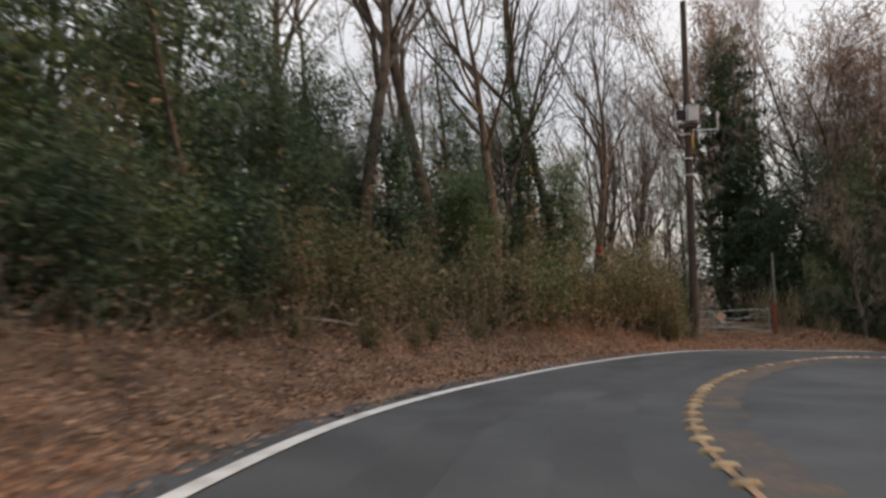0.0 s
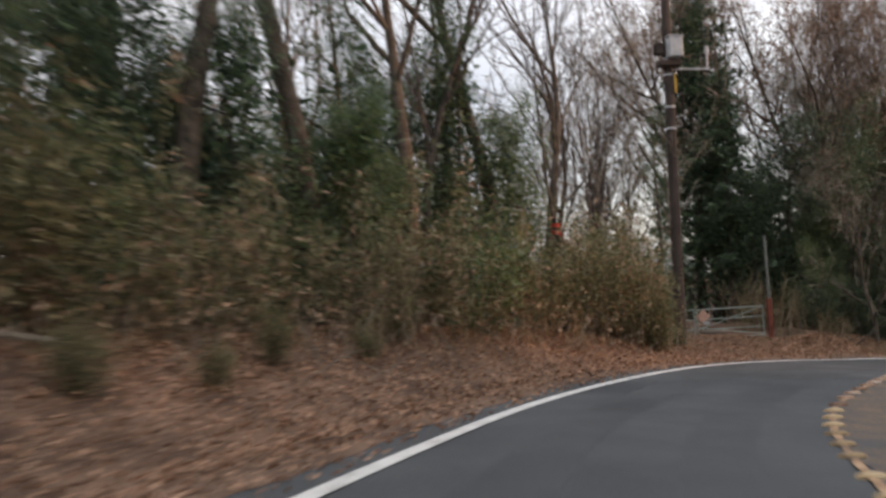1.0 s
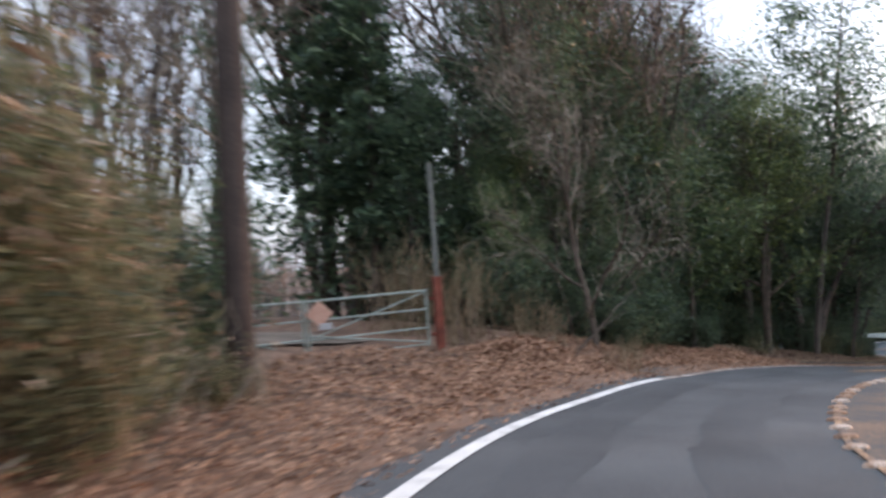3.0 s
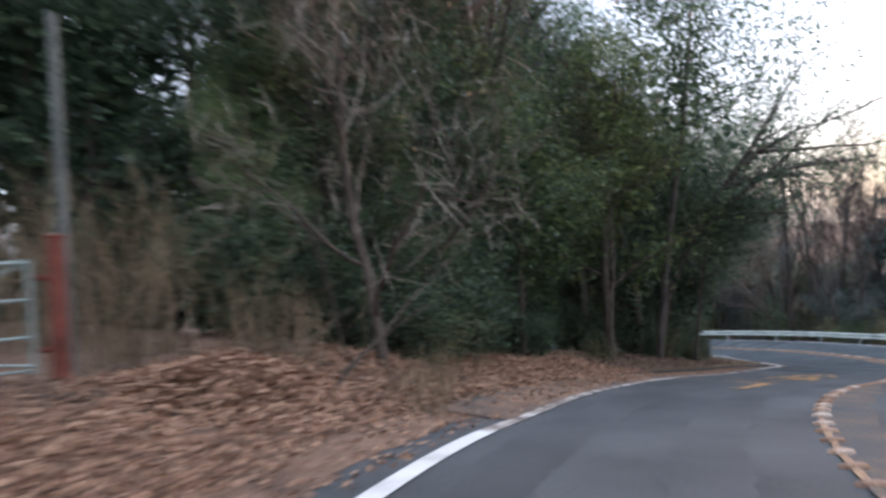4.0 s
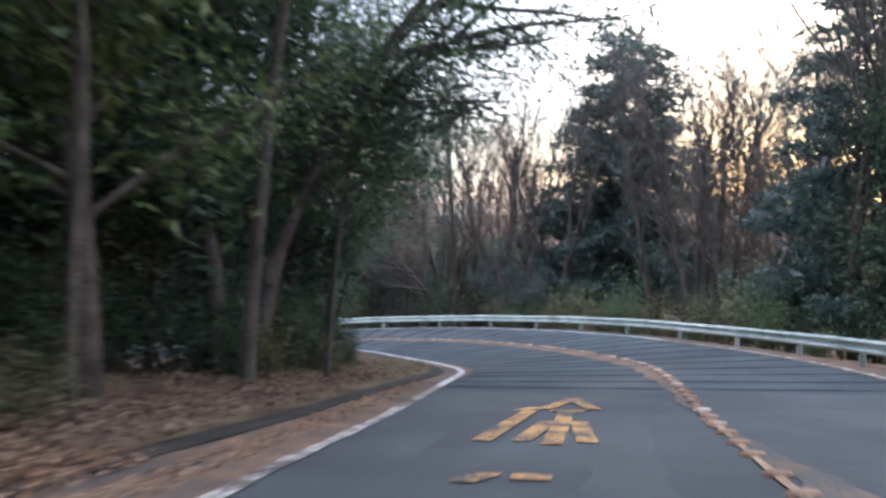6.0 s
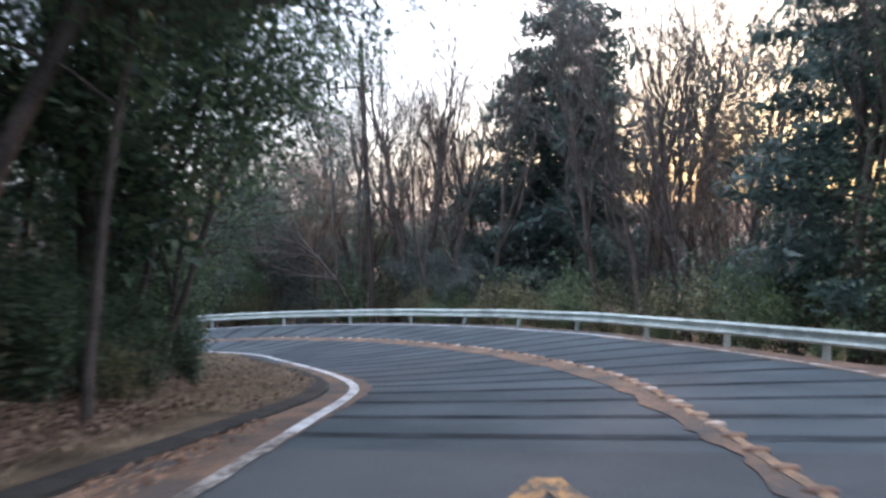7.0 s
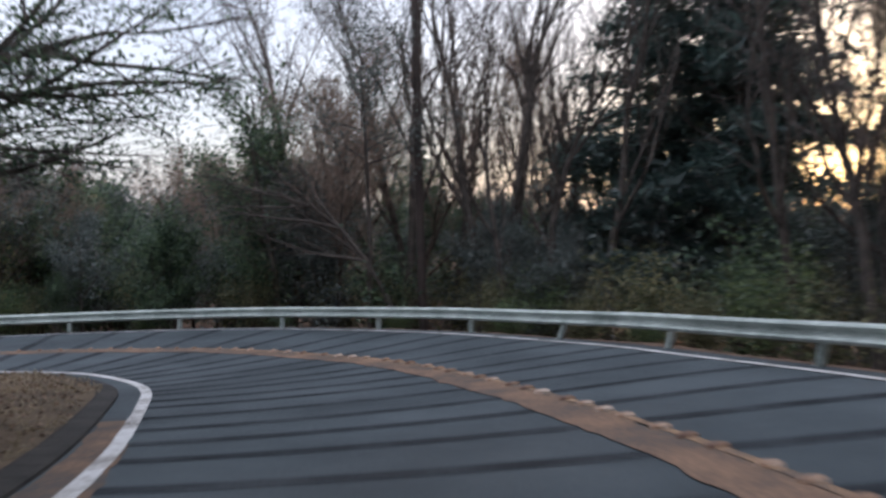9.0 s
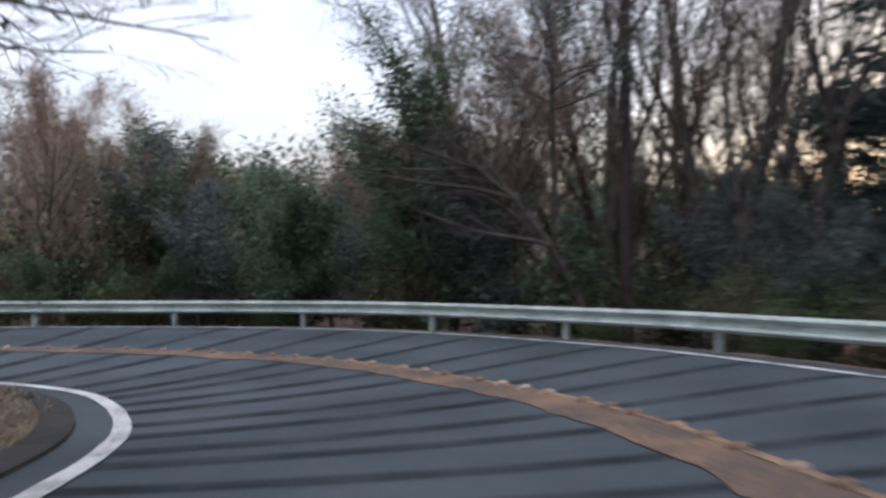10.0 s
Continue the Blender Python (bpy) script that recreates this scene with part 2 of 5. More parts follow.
def curved(rng, start, way, length, steps, wander, lift=0.0):
    pts, d = [np.array(start, float)], np.array(way, float)
    for _ in range(steps):
        d = d + rng.normal(size=3) * wander + [0, 0, lift]
        d /= np.linalg.norm(d)
        pts.append(pts[-1] + d * length / steps)
    return np.array(pts)


def branch_out(rng, limb, rad, count, low, spread, ratio, shrink, wander, lift, steps=5):
    """Side branches along a limb: count of them above the share low of its length."""
    made = []
    total = np.linalg.norm(np.diff(limb, axis=0), axis=1).sum()
    for k in range(count):
        f = low + (1 - low) * (k + rng.uniform(0.1, 0.9)) / count
        q = f * (len(limb) - 1)
        i = min(int(q), len(limb) - 2)
        at = limb[i] + (limb[i + 1] - limb[i]) * (q - i)
        ax = limb[i + 1] - limb[i]
        ax /= np.linalg.norm(ax) + 1e-9
        out = np.cross(ax, rng.normal(size=3))
        out /= np.linalg.norm(out) + 1e-9
        d = ax * math.cos(spread) + out * math.sin(spread)
        ln = total * ratio * (1.15 - 0.6 * f) * rng.uniform(0.7, 1.25)
        r0 = np.interp(f, np.linspace(0, 1, len(rad)), rad) * shrink
        p = curved(rng, at, d, ln, steps, wander, lift)
        made.append((p, np.linspace(r0, r0 * 0.3, len(p))))
    return made


# ---- the lie of the road: centre line, the widths of its two sides, level and cross fall ----
ROAD_PLAN = [
    (1.23, -14.03, 3.55, 3.4), (1.44, -8.56, 3.64, 3.4), (1.63, -3.08, 3.73, 3.4), (1.66, 2.46, 3.78, 3.39), (2.34, 7.89, 3.74, 3.39),
    (4.03, 13.08, 3.65, 3.39), (6.46, 18.03, 3.58, 3.39), (10.0, 22.39, 3.47, 3.41), (13.67, 26.56, 3.28, 3.46), (17.96, 29.67, 3.16, 3.53),
    (22.97, 32.14, 3.3, 3.62), (28.1, 33.83, 3.59, 3.71), (33.59, 35.11, 3.87, 3.79), (39.11, 36.31, 4.2, 3.82), (44.41, 37.84, 4.5, 3.77),
    (48.93, 40.48, 4.73, 3.6), (53.19, 44.06, 4.82, 3.42), (56.32, 47.83, 4.56, 3.56), (57.54, 53.09, 4.19, 4.05), (55.55, 57.84, 4.11, 4.69),
    (51.35, 60.83, 4.18, 5.39), (46.3, 61.83, 4.3, 6.04),
]
ROAD_LEVEL = [
    (0.6, 0.059), (0.34, 0.058), (0.07, 0.059), (-0.2, 0.064), (-0.49, 0.062), (-0.84, 0.057), (-1.2, 0.057), (-1.54, 0.062),
    (-2.07, 0.053), (-2.66, 0.04), (-3.35, 0.024), (-4.16, 0.014), (-5.06, 0.001), (-5.84, -0.001), (-6.59, -0.007), (-7.2, 0.0),
    (-7.8, -0.01), (-8.31, 0.029), (-8.59, 0.06), (-8.63, 0.074), (-8.38, 0.065), (-7.88, 0.052),
]
LAND = [
    (-14, 0, 2.2), (-14, 18, 1.4), (-8, 35, 0.4), (5, 52, -1.4), (14, 58, -2.3), (24, 50, -3.6), (36, 58, -5.6), (44, 54, -7.2), (16, 2, -1.3), (26, 18, -2.8),
    (42, 26, -5.8), (58, 30, -8.6), (76, 45, -10.2), (78, 66, -10.5), (62, 80, -10.0), (40, 76, -8.5), (-30, -30, 4.0), (30, -25, -3.0), (14.6, 36.0, -1.95), (10.5, 36.8, -1.55), (17.5, 37.0, -2.4),
]


def spline(knots, count):
    """A smooth curve through the knots, evenly stepped."""
    k = np.asarray(knots, float)
    s = np.concatenate([[0], np.cumsum(np.hypot(*np.diff(k[:, :2], axis=0).T))])
    m = np.gradient(k, s, axis=0)
    t = np.linspace(0, s[-1], count)
    i = np.clip(np.searchsorted(s, t) - 1, 0, len(s) - 2)
    h = (s[i + 1] - s[i])[:, None]
    u = ((t - s[i])[:, None]) / h
    return (2 * u**3 - 3 * u**2 + 1) * k[i] + (u**3 - 2 * u**2 + u) * h * m[i] + (3 * u**2 - 2 * u**3) * k[i + 1] + (u**3 - u**2) * h * m[i + 1]


LINE = spline(np.hstack([ROAD_PLAN, ROAD_LEVEL]), 480)
soften = np.exp(-0.5 * (np.arange(-14, 15) / 4.0) ** 2)
LINE = np.stack([np.convolve(np.pad(c, 14, mode="reflect", reflect_type="odd"), soften / soften.sum(), mode="valid") for c in LINE.T], 1)
LINE[:, 2] -= np.interp(np.arange(480), [0, 255, 290], [0.08, 0.07, 0.0])
CENTRE = LINE[:, :2]
AHEAD = np.gradient(CENTRE, axis=0)
AHEAD /= np.linalg.norm(AHEAD, axis=1)[:, None]
SIDE = np.stack([-AHEAD[:, 1], AHEAD[:, 0]], 1)
STEP = float(np.hypot(*np.diff(CENTRE, axis=0).T).mean())


def thin_plate(pts, lam):
    xy, n = pts[:, :2] / 30, len(pts)

    def kernel(a, b):
        d = np.hypot(a[:, None, 0] - b[None, :, 0], a[:, None, 1] - b[None, :, 1])
        return d * d * np.log(d + 1e-9)
    q = np.c_[np.ones(n), xy]
    c = np.linalg.solve(np.block([[kernel(xy, xy) + lam * np.eye(n), q], [q.T, np.zeros((3, 3))]]), np.r_[pts[:, 2], 0, 0, 0])

    def level(p):
        p = np.atleast_2d(p)[:, :2] / 30
        return kernel(p, xy) @ c[:n] + np.c_[np.ones(len(p)), p] @ c[n:]
    return level


pins = []
for k in range(0, 480, 20):
    for off in (-4.0, 0.0, 4.0):
        lift = 0.20 * math.exp(-((k - 396) / 38.0) ** 2) if off < 0 else 0.0  # the outer lane of the lower bend is banked
        pins.append((*(CENTRE[k] + SIDE[k] * off), LINE[k, 4] + off * LINE[k, 5] + lift))
LEVEL = thin_plate(np.array(pins + LAND), 0.004)
LEFT = CENTRE + SIDE * LINE[:, 2:3]
RIGHT = CENTRE - SIDE * LINE[:, 3:4]


def bank_height(s):
    """How high the leafy bank beside the road stands, by the way along it."""
    return np.interp(s, [0, 14, 34, 41, 45, 50.5, 52.0, 54.5, 68, 74, 84], [0.75, 0.75, 0.65, 0.45, 0.05, 0.05, 0.45, 0.30, 0.2, 0.08, 0.05])


def lie(p):
    """Level of the ground at points p (n, 2), and their signed distance to the left and right edge lines."""
    p = np.atleast_2d(np.asarray(p, float))
    z, dl, dr = np.empty(len(p)), np.empty(len(p)), np.empty(len(p))
    for a in range(0, len(p), 4000):
        q = p[a:a + 4000]
        lz = LEVEL(q)
        far = np.hypot(q[:, 0] - 32, q[:, 1] - 33)
        w = np.clip((far - 62) / 40, 0, 1)
        lz = lz * (1 - w) + w * (-7.5)
        d = np.hypot(q[:, None, 0] - LEFT[None, ::2, 0], q[:, None, 1] - LEFT[None, ::2, 1])
        i = d.argmin(1) * 2
        l = ((q - LEFT[i]) * SIDE[i]).sum(1)
        l = np.sign(l) * d.min(1)
        d = np.hypot(q[:, None, 0] - RIGHT[None, ::2, 0], q[:, None, 1] - RIGHT[None, ::2, 1])
        j = d.argmin(1) * 2
        r = -((q - RIGHT[j]) * SIDE[j]).sum(1)
        r = np.sign(r) * d.min(1)
        up = np.clip((l - 0.9) / 2.6, 0, 1)
        lz = lz + bank_height(i * STEP) * up * up * (3 - 2 * up) * (w < 1)
        over = np.clip((r - 1.0) / 4.0, 0, 1)
        lz = lz - 0.6 * over * (j * STEP > 60)
        z[a:a + 4000], dl[a:a + 4000], dr[a:a + 4000] = lz, l, r
    return z, dl, dr


def ground_at(x, y):
    return float(lie([(x, y)])[0][0])


# ---- ground: one sheet to the horizon ----
rng = np.random.default_rng(5)
gx = np.concatenate([-np.geomspace(900, 22, 16), np.arange(-18, 84, 0.6), np.geomspace(88, 900, 16)])
gy = np.concatenate([-np.geomspace(900, 22, 16), np.arange(-18, 86, 0.6), np.geomspace(90, 900, 16)])
XX, YY = np.meshgrid(gx, gy, indexing="ij")
flat = np.stack([XX.ravel(), YY.ravel()], 1)
gz, gl, gr = lie(flat)
bumps = np.array([noise.noise(Vector((x * 0.5, y * 0.5, 0))) * 0.10 + noise.noise(Vector((x * 1.7, y * 1.7, 3))) * 0.05 for x, y in flat])
off_road = np.clip((np.maximum(gl, gr) - 0.8) / 1.2, 0, 1)
gz = gz + bumps * off_road - 0.09 * (1 - np.clip((np.maximum(gl, gr) - 0.1) / 0.5, 0, 1))
ny = len(gy)
ii, jj = np.meshgrid(np.arange(len(gx) - 1), np.arange(ny - 1), indexing="ij")
quad = np.stack([ii * ny + jj, (ii + 1) * ny + jj, (ii + 1) * ny + jj + 1, ii * ny + jj + 1], -1).reshape(-1, 4)
ground = mesh_object("ground", np.c_[flat, gz], quad, SOIL, smooth=True)
tagged(ground, "brown forest soil under fallen leaves, sloping downhill", "ground", kind="structure")


def ribbon(name, k0, k1, offsets, lift, mat, thick=0.0, wobble=0.0, label="", parent=None, of=None, stride=1):
    """A strip along the road between stations k0 and k1; offsets give its cross places, left of the centre positive."""
    ks = np.arange(k0, k1 + 1, stride)
    pts = []
    for k in ks:
        for n_, o in enumerate(offsets):
            d = o(k) if callable(o) else o
            if wobble and n_ in (0, len(offsets) - 1):
                d += wobble * (noise.noise(Vector((k * 0.21, n_ * 7.0, 1.0))) + 0.6 * noise.noise(Vector((k * 0.7, n_ * 7.0, 5.0))) + 0.7 * noise.noise(Vector((k * 2.3, n_ * 7.0, 9.0))))
            pts.append(CENTRE[k] + SIDE[k] * d)
    pts = np.array(pts)
    z = LEVEL(pts) + lift
    m = len(offsets)
    a, b = np.meshgrid(np.arange(len(ks) - 1), np.arange(m - 1), indexing="ij")
    f = np.stack([a * m + b, (a + 1) * m + b, (a + 1) * m + b + 1, a * m + b + 1], -1).reshape(-1, 4)[:, ::-1]
    ob = mesh_object(name, np.c_[pts, z], f, mat, parent, label)
    return ob


def left_of(extra):
    return lambda k: LINE[k, 2] + extra


def right_of(extra):
    return lambda k: -LINE[k, 3] - extra


def kerb_off(k):
    """How far the kerb stands outside the edge line."""
    return float(np.interp(k * STEP, [56, 61, 68, 74, 80], [1.4, 1.15, 0.85, 0.45, 0.38]))


def from_kerb(extra):
    return lambda k: LINE[k, 2] + kerb_off(k) + extra


def share(f):
    return lambda k: -LINE[k, 3] - 0.55 + (LINE[k, 2] + LINE[k, 3] + 1.1) * f


LAST = 479
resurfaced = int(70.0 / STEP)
upper_road = ribbon("road", 0, resurfaced, [share(f) for f in np.linspace(0, 1, 25)], 0.02, ASPHALT)
tagged(upper_road, "worn grey-brown asphalt on the upper road", "road", kind="structure")
for near in (0.75, 2.15):
    track = ribbon("wheel_track", int(8 / STEP), resurfaced - 12, [near, near + 0.3, near + 0.62], 0.0235, TRACK_WEAR, wobble=0.12)
    tagged(track, "darker polished wheel track on the asphalt", "wheel track", kind="structure")
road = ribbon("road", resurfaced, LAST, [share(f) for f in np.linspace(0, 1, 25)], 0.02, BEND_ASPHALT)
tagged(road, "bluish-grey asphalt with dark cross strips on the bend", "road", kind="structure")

leaf_bed = ribbon("leaf_bed", 0, int(58 / STEP), [left_of(0.42), left_of(0.7), left_of(1.05)], 0.026, SOIL, wobble=0.10)
tagged(leaf_bed, "trodden brown leaf mould along the road edge", "soil", kind="structure")

worn0, worn1 = int(51 / STEP), int(71 / STEP)
edge_line = tagged(new("edge_line"), "painted white edge line along the verge, worn in part", "road line", kind="structure")
ribbon("paint", 0, worn0, [left_of(-0.08), left_of(0.08)], 0.034, WHITE_PAINT, parent=edge_line)
ribbon("paint", worn0, worn1, [left_of(-0.08), left_of(0.07)], 0.034, WORN_WHITE, wobble=0.03, parent=edge_line, label="flaking white paint")
ribbon("paint", worn1, LAST, [left_of(-0.08), left_of(0.08)], 0.034, DIRTY_WHITE, wobble=0.012, parent=edge_line)
far_line = tagged(new("edge_line"), "painted white edge line under the guardrail", "road line", kind="structure")
ribbon("paint", int(44 / STEP), int(84 / STEP), [right_of(-0.07), right_of(0.07)], 0.034, WORN_WHITE, wobble=0.02, parent=far_line, label="flaking white paint")
ribbon("paint", int(84 / STEP), LAST, [right_of(-0.075), right_of(0.075)], 0.034, DIRTY_WHITE, wobble=0.012, parent=far_line)
verge_dirt = ribbon("verge_dirt", int(52 / STEP), int(88 / STEP), [lambda k: LINE[k, 2] - 0.06 - 0.26 * max(0.0, 1 - abs(k * STEP - 78) / 9), from_kerb(-0.02)], 0.030, DIRT_BAND, wobble=0.05)
tagged(verge_dirt, "strip of brown leaf dirt between line and kerb", "dirt", kind="structure")
far_dirt = ribbon("verge_dirt", int(56 / STEP), int(85 / STEP), [right_of(-0.16), right_of(0.2), right_of(0.55)], 0.030, DIRT_BAND, wobble=0.15)
tagged(far_dirt, "strip of brown leaf dirt beside the guardrail", "dirt", kind="structure")
swap = int(66 / STEP)


def fade(width, k_end, length=22):
    """A width that tapers off towards station k_end."""
    return lambda k: width * min(1.0, 0.12 + abs(k - k_end) / length)


centre_dirt = ribbon("centre_band", 0, swap, [fade(-0.62, swap), fade(-0.3, swap), -0.02], 0.028, FAINT_DIRT, wobble=0.15)
tagged(centre_dirt, "faded ochre and brown dirt band along the centre", "road line", kind="structure")
centre_dirt = ribbon("centre_band", swap, LAST, [0.02, fade(0.3, swap, 60), fade(0.6, swap, 60)], 0.032, DIRT_BAND, wobble=0.11)
tagged(centre_dirt, "faded ochre and brown dirt band along the centre", "road line", kind="structure")
yellow_line = ribbon("yellow_line", 0, swap, [-0.035, 0.035], 0.038, OCHRE_LINE, wobble=0.02)
ochre_line = ribbon("yellow_line", swap, LAST, [-0.05, 0.05], 0.038, OCHRE_LINE, wobble=0.02)
tagged(ochre_line, "faded ochre centre line under the raised blocks", "road line", kind="structure")
tagged(yellow_line, "worn yellow no-overtaking line on the asphalt", "road line", kind="structure")


def stud_mesh(mat):
    bm = bmesh.new()
    bmesh.ops.create_uvsphere(bm, u_segments=8, v_segments=6, radius=1.0)
    for v in bm.verts:
        v.co = Vector((v.co.x * 0.125, v.co.y * 0.055, min(max(v.co.z, -0.1), 0.75) * 0.055))
    me = bpy.data.meshes.new("road_stud")
    bm.to_mesh(me)
    bm.free()
    me.materials.append(mat)
    return me


stud_data, yellow_stud = stud_mesh(STUD), stud_mesh(YELLOW_STUD)
s = 1.0
while s < LAST * STEP:
    k = int(s / STEP)
    stud = new("road_stud", yellow_stud if s < 34 else stud_data)
    c = CENTRE[k]
    stud.matrix_basis = pose(c[0], c[1], float(LEVEL(c)[0]) + 0.03, 0, 0, math.degrees(math.atan2(AHEAD[k, 1], AHEAD[k, 0])) - 90 + 12)
    tagged(stud, "raised yellow centre-line block on the asphalt" if s < 34 else "raised dirty ochre and white centre-line block on the asphalt", "road stud", "studs along the centre line")
    s += 0.75 if s < 72 else 0.55

# dark cross strips on the lower bend
s = 70.68
while s < LAST * STEP - 0.5:
    k = min(LAST, int(s / STEP))
    a = [share(f) for f in np.linspace(0.05, 0.95, 17)]
    half, slant = float(np.interp(s, [80, 88], [0.15, 0.11])), float(np.interp(s, [70, 84, 92], [-0.04, -0.04, 0.08]))
    rows_ = []
    for e_ in (-half, half):
        for fn in a:
            p = CENTRE[k] + SIDE[k] * fn(k) + AHEAD[k] * (e_ - fn(k) * slant)
            rows_.append(p)
    rows_ = np.array(rows_)
    top = np.c_[rows_, LEVEL(rows_) + 0.0245]
    f = [[q, q + 1, q + 18, q + 17] for q in range(16)]
    strip = mesh_object("rumble_strip", top, f, DARK_STRIP)
    strip.parent = road
    s += float(np.interp(s, [80, 88], [1.6, 1.08]))

# ---- yellow characters on the asphalt ----
SLOW = [
    [(.30, .74, .12, .66), (.24, .66, .06, .04), (.65, 1.0, .38, .70), (.65, 1.0, .96, .70), (.46, .66, .86, .66), (.66, .66, .66, .02), (.52, .42, .40, .06), (.82, .42, .95, .06)],
    [(.36, .92, .22, .84), (.30, .66, .04, .56), (.50, .90, .76, .90), (.42, .58, 1.0, .58), (.76, .58, .76, .02), (.76, .02, .62, .06)],
]
marking = tagged(new("road_marking"), "worn yellow painted characters for slow on the asphalt", "road marking", kind="structure")
for strokes, foot, long in zip(SLOW, ((31.6, 34.7), (26.2, 33.25)), (4.6, 4.6)):
    s0 = np.hypot(*(CENTRE - foot).T).argmin() * STEP
    for u0, v0, u1, v1 in strokes:
        along_ = abs(v1 - v0) * long > abs(u1 - u0) * 1.15
        pts = []
        for u, v in ((u0, v0), (u1, v1)):
            for w in (-1, 1):
                du, dv = (0.10 * w, 0.0) if along_ else (0.0, 0.11 * w)
                at = (s0 + v * long + dv) / STEP
                kk = int(at)
                pts.append(CENTRE[kk] + AHEAD[kk] * (at - kk) * STEP + SIDE[kk] * (2.42 - u * 1.12 - du))
        pts = np.array(pts)
        mesh_object("stroke", np.c_[pts, LEVEL(pts) + 0.036], [[0, 1, 3, 2]], YELLOW_PAINT, marking)

# ---- kerb and dry grass on the inside of the lower bend ----
kerb = tagged(new("kerb"), "low dark mossy concrete kerb round the inside of the bend", "kerb", kind="structure")
KERB_SHAPE = ((0.0, 0.0), (0.02, 0.10), (0.06, 0.13), (0.28, 0.15), (0.32, 0.13), (0.34, 0.0))


def kerb_ring(q):
    """The kerb's outline across the road at station q."""
    i = min(LAST - 1, int(q))
    w = q - i
    c, d = CENTRE[i] * (1 - w) + CENTRE[i + 1] * w, SIDE[i] * (1 - w) + SIDE[i + 1] * w
    wide = LINE[i, 2] * (1 - w) + LINE[i + 1, 2] * w + kerb_off(q)
    rise_ = float(np.interp(q * STEP, [57, 66, 74], [0.2, 0.3, 0.34]))
    ring = []
    for o, h in KERB_SHAPE:
        at_ = c + d * (wide + o)
        ring.append((at_[0], at_[1], float(LEVEL(at_)[0]) + h * rise_ + (0.02 if h else -0.1)))
    return ring


q = 57 / STEP
while q < LAST - 3:
    q2 = min(LAST, q + 0.6 / STEP)
    seg = kerb_ring(q) + kerb_ring(q2 - 0.035)
    mesh_object("kerb_stone", seg, [[e, e + 1, e + 7, e + 6] for e in range(5)] + [[5, 4, 3, 2, 1, 0], [6, 7, 8, 9, 10, 11]], KERB, kerb)
    q = q2

island = ribbon("grass_verge", int(57.5 / STEP), LAST, [from_kerb(0.33), left_of(2.5), left_of(4.2)], 0.06, GRASS_SOIL)
tagged(island, "dry grass and soil inside the kerb", "grass verge", kind="structure")

r = np.random.default_rng(14)
k_ = r.uniform(58 / STEP, LAST - 1, 18000).astype(int)
o_ = r.uniform(0.25, 3.9, 18000) + np.array([kerb_off(k) for k in k_])
blade = LEFT[k_] + SIDE[k_] * o_[:, None] + AHEAD[k_] * r.uniform(-0.15, 0.15, (18000, 1))
tuft_ = np.array([noise.noise(Vector((x * 0.9, y * 0.9, 2))) for x, y in blade]) + r.normal(size=18000) * 0.12 > -0.12
blade = blade[tuft_]
v, f = leaves(r, np.c_[blade, LEVEL(blade) + 0.13], 0.13, 0.10, 0.0, -0.6)
dry_grass = mesh_object("dry_grass", v, f, STRAW)
tagged(dry_grass, "short dry straw-coloured grass inside the kerb", "grass", kind="stuff")

# ---- guardrail ----
rail = tagged(new("guardrail"), "galvanised double-wave steel guardrail on round posts", "guardrail", kind="structure")
W_PROFILE = [(0.0, 0.735), (0.060, 0.715), (0.085, 0.685), (0.060, 0.650), (-0.005, 0.620), (-0.012, 0.590), (-0.005, 0.560), (0.060, 0.530), (0.085, 0.495), (0.060, 0.460), (0.0, 0.435)]
rail_k0 = int(44 / STEP)
RAIL = RIGHT - SIDE * 0.42
rs = np.concatenate([[0], np.cumsum(np.hypot(*np.diff(RAIL, axis=0).T))])
s, n_post = rs[rail_k0] + 2.3, 0
beam_lift = -0.095
while s < rs[-1] - 4.0:
    at = np.linspace(s, s + 3.44, 6)
    pts = np.stack([np.interp(at, rs, RAIL[:, 0]), np.interp(at, rs, RAIL[:, 1])], 1)
    sd = np.stack([np.interp(at, rs, SIDE[:, 0]), np.interp(at, rs, SIDE[:, 1])], 1)
    zz = LEVEL(pts)
    vs = []
    for p, d, z in zip(pts, sd, zz):
        for o, h in W_PROFILE:
            vs.append((p[0] + d[0] * (o + 0.004 * (n_post % 2)), p[1] + d[1] * (o + 0.004 * (n_post % 2)), z + h + beam_lift))
    m = len(W_PROFILE)
    fs = [[a * m + b, (a + 1) * m + b, (a + 1) * m + b + 1, a * m + b + 1] for a in range(5) for b in range(m - 1)]
    beam = mesh_object("beam", vs, fs, STEEL, rail)
    thick = beam.modifiers.new("sheet", "SOLIDIFY")
    thick.thickness = 0.004
    p, d, z = pts[0], sd[0], zz[0]
    lean = {12: 0.25, 13: 0.4, 14: 0.6}.get(n_post, rng.uniform(-0.03, 0.03))
    t_ = AHEAD[min(LAST, int(np.interp(s, rs, np.arange(480))))]
    base, topp = np.array([p[0] - d[0] * 0.085, p[1] - d[1] * 0.085, z - 0.3]), np.array([p[0] - d[0] * 0.085, p[1] - d[1] * 0.085, z + 0.60])
    base[:2] += t_ * lean * 0.7
    v, f = tubes([([base, topp], [0.07, 0.07])], 10)
    post = mesh_object("post", v, f, STEEL, rail, smooth=True)
    cap = bmesh.new()
    bmesh.ops.create_cone(cap, cap_ends=True, segments=10, radius1=0.075, radius2=0.03, depth=0.03, matrix=Matrix.Translation(Vector(topp)))
    part("cap", cap, STEEL, post)
    s += 3.36
    n_post += 1


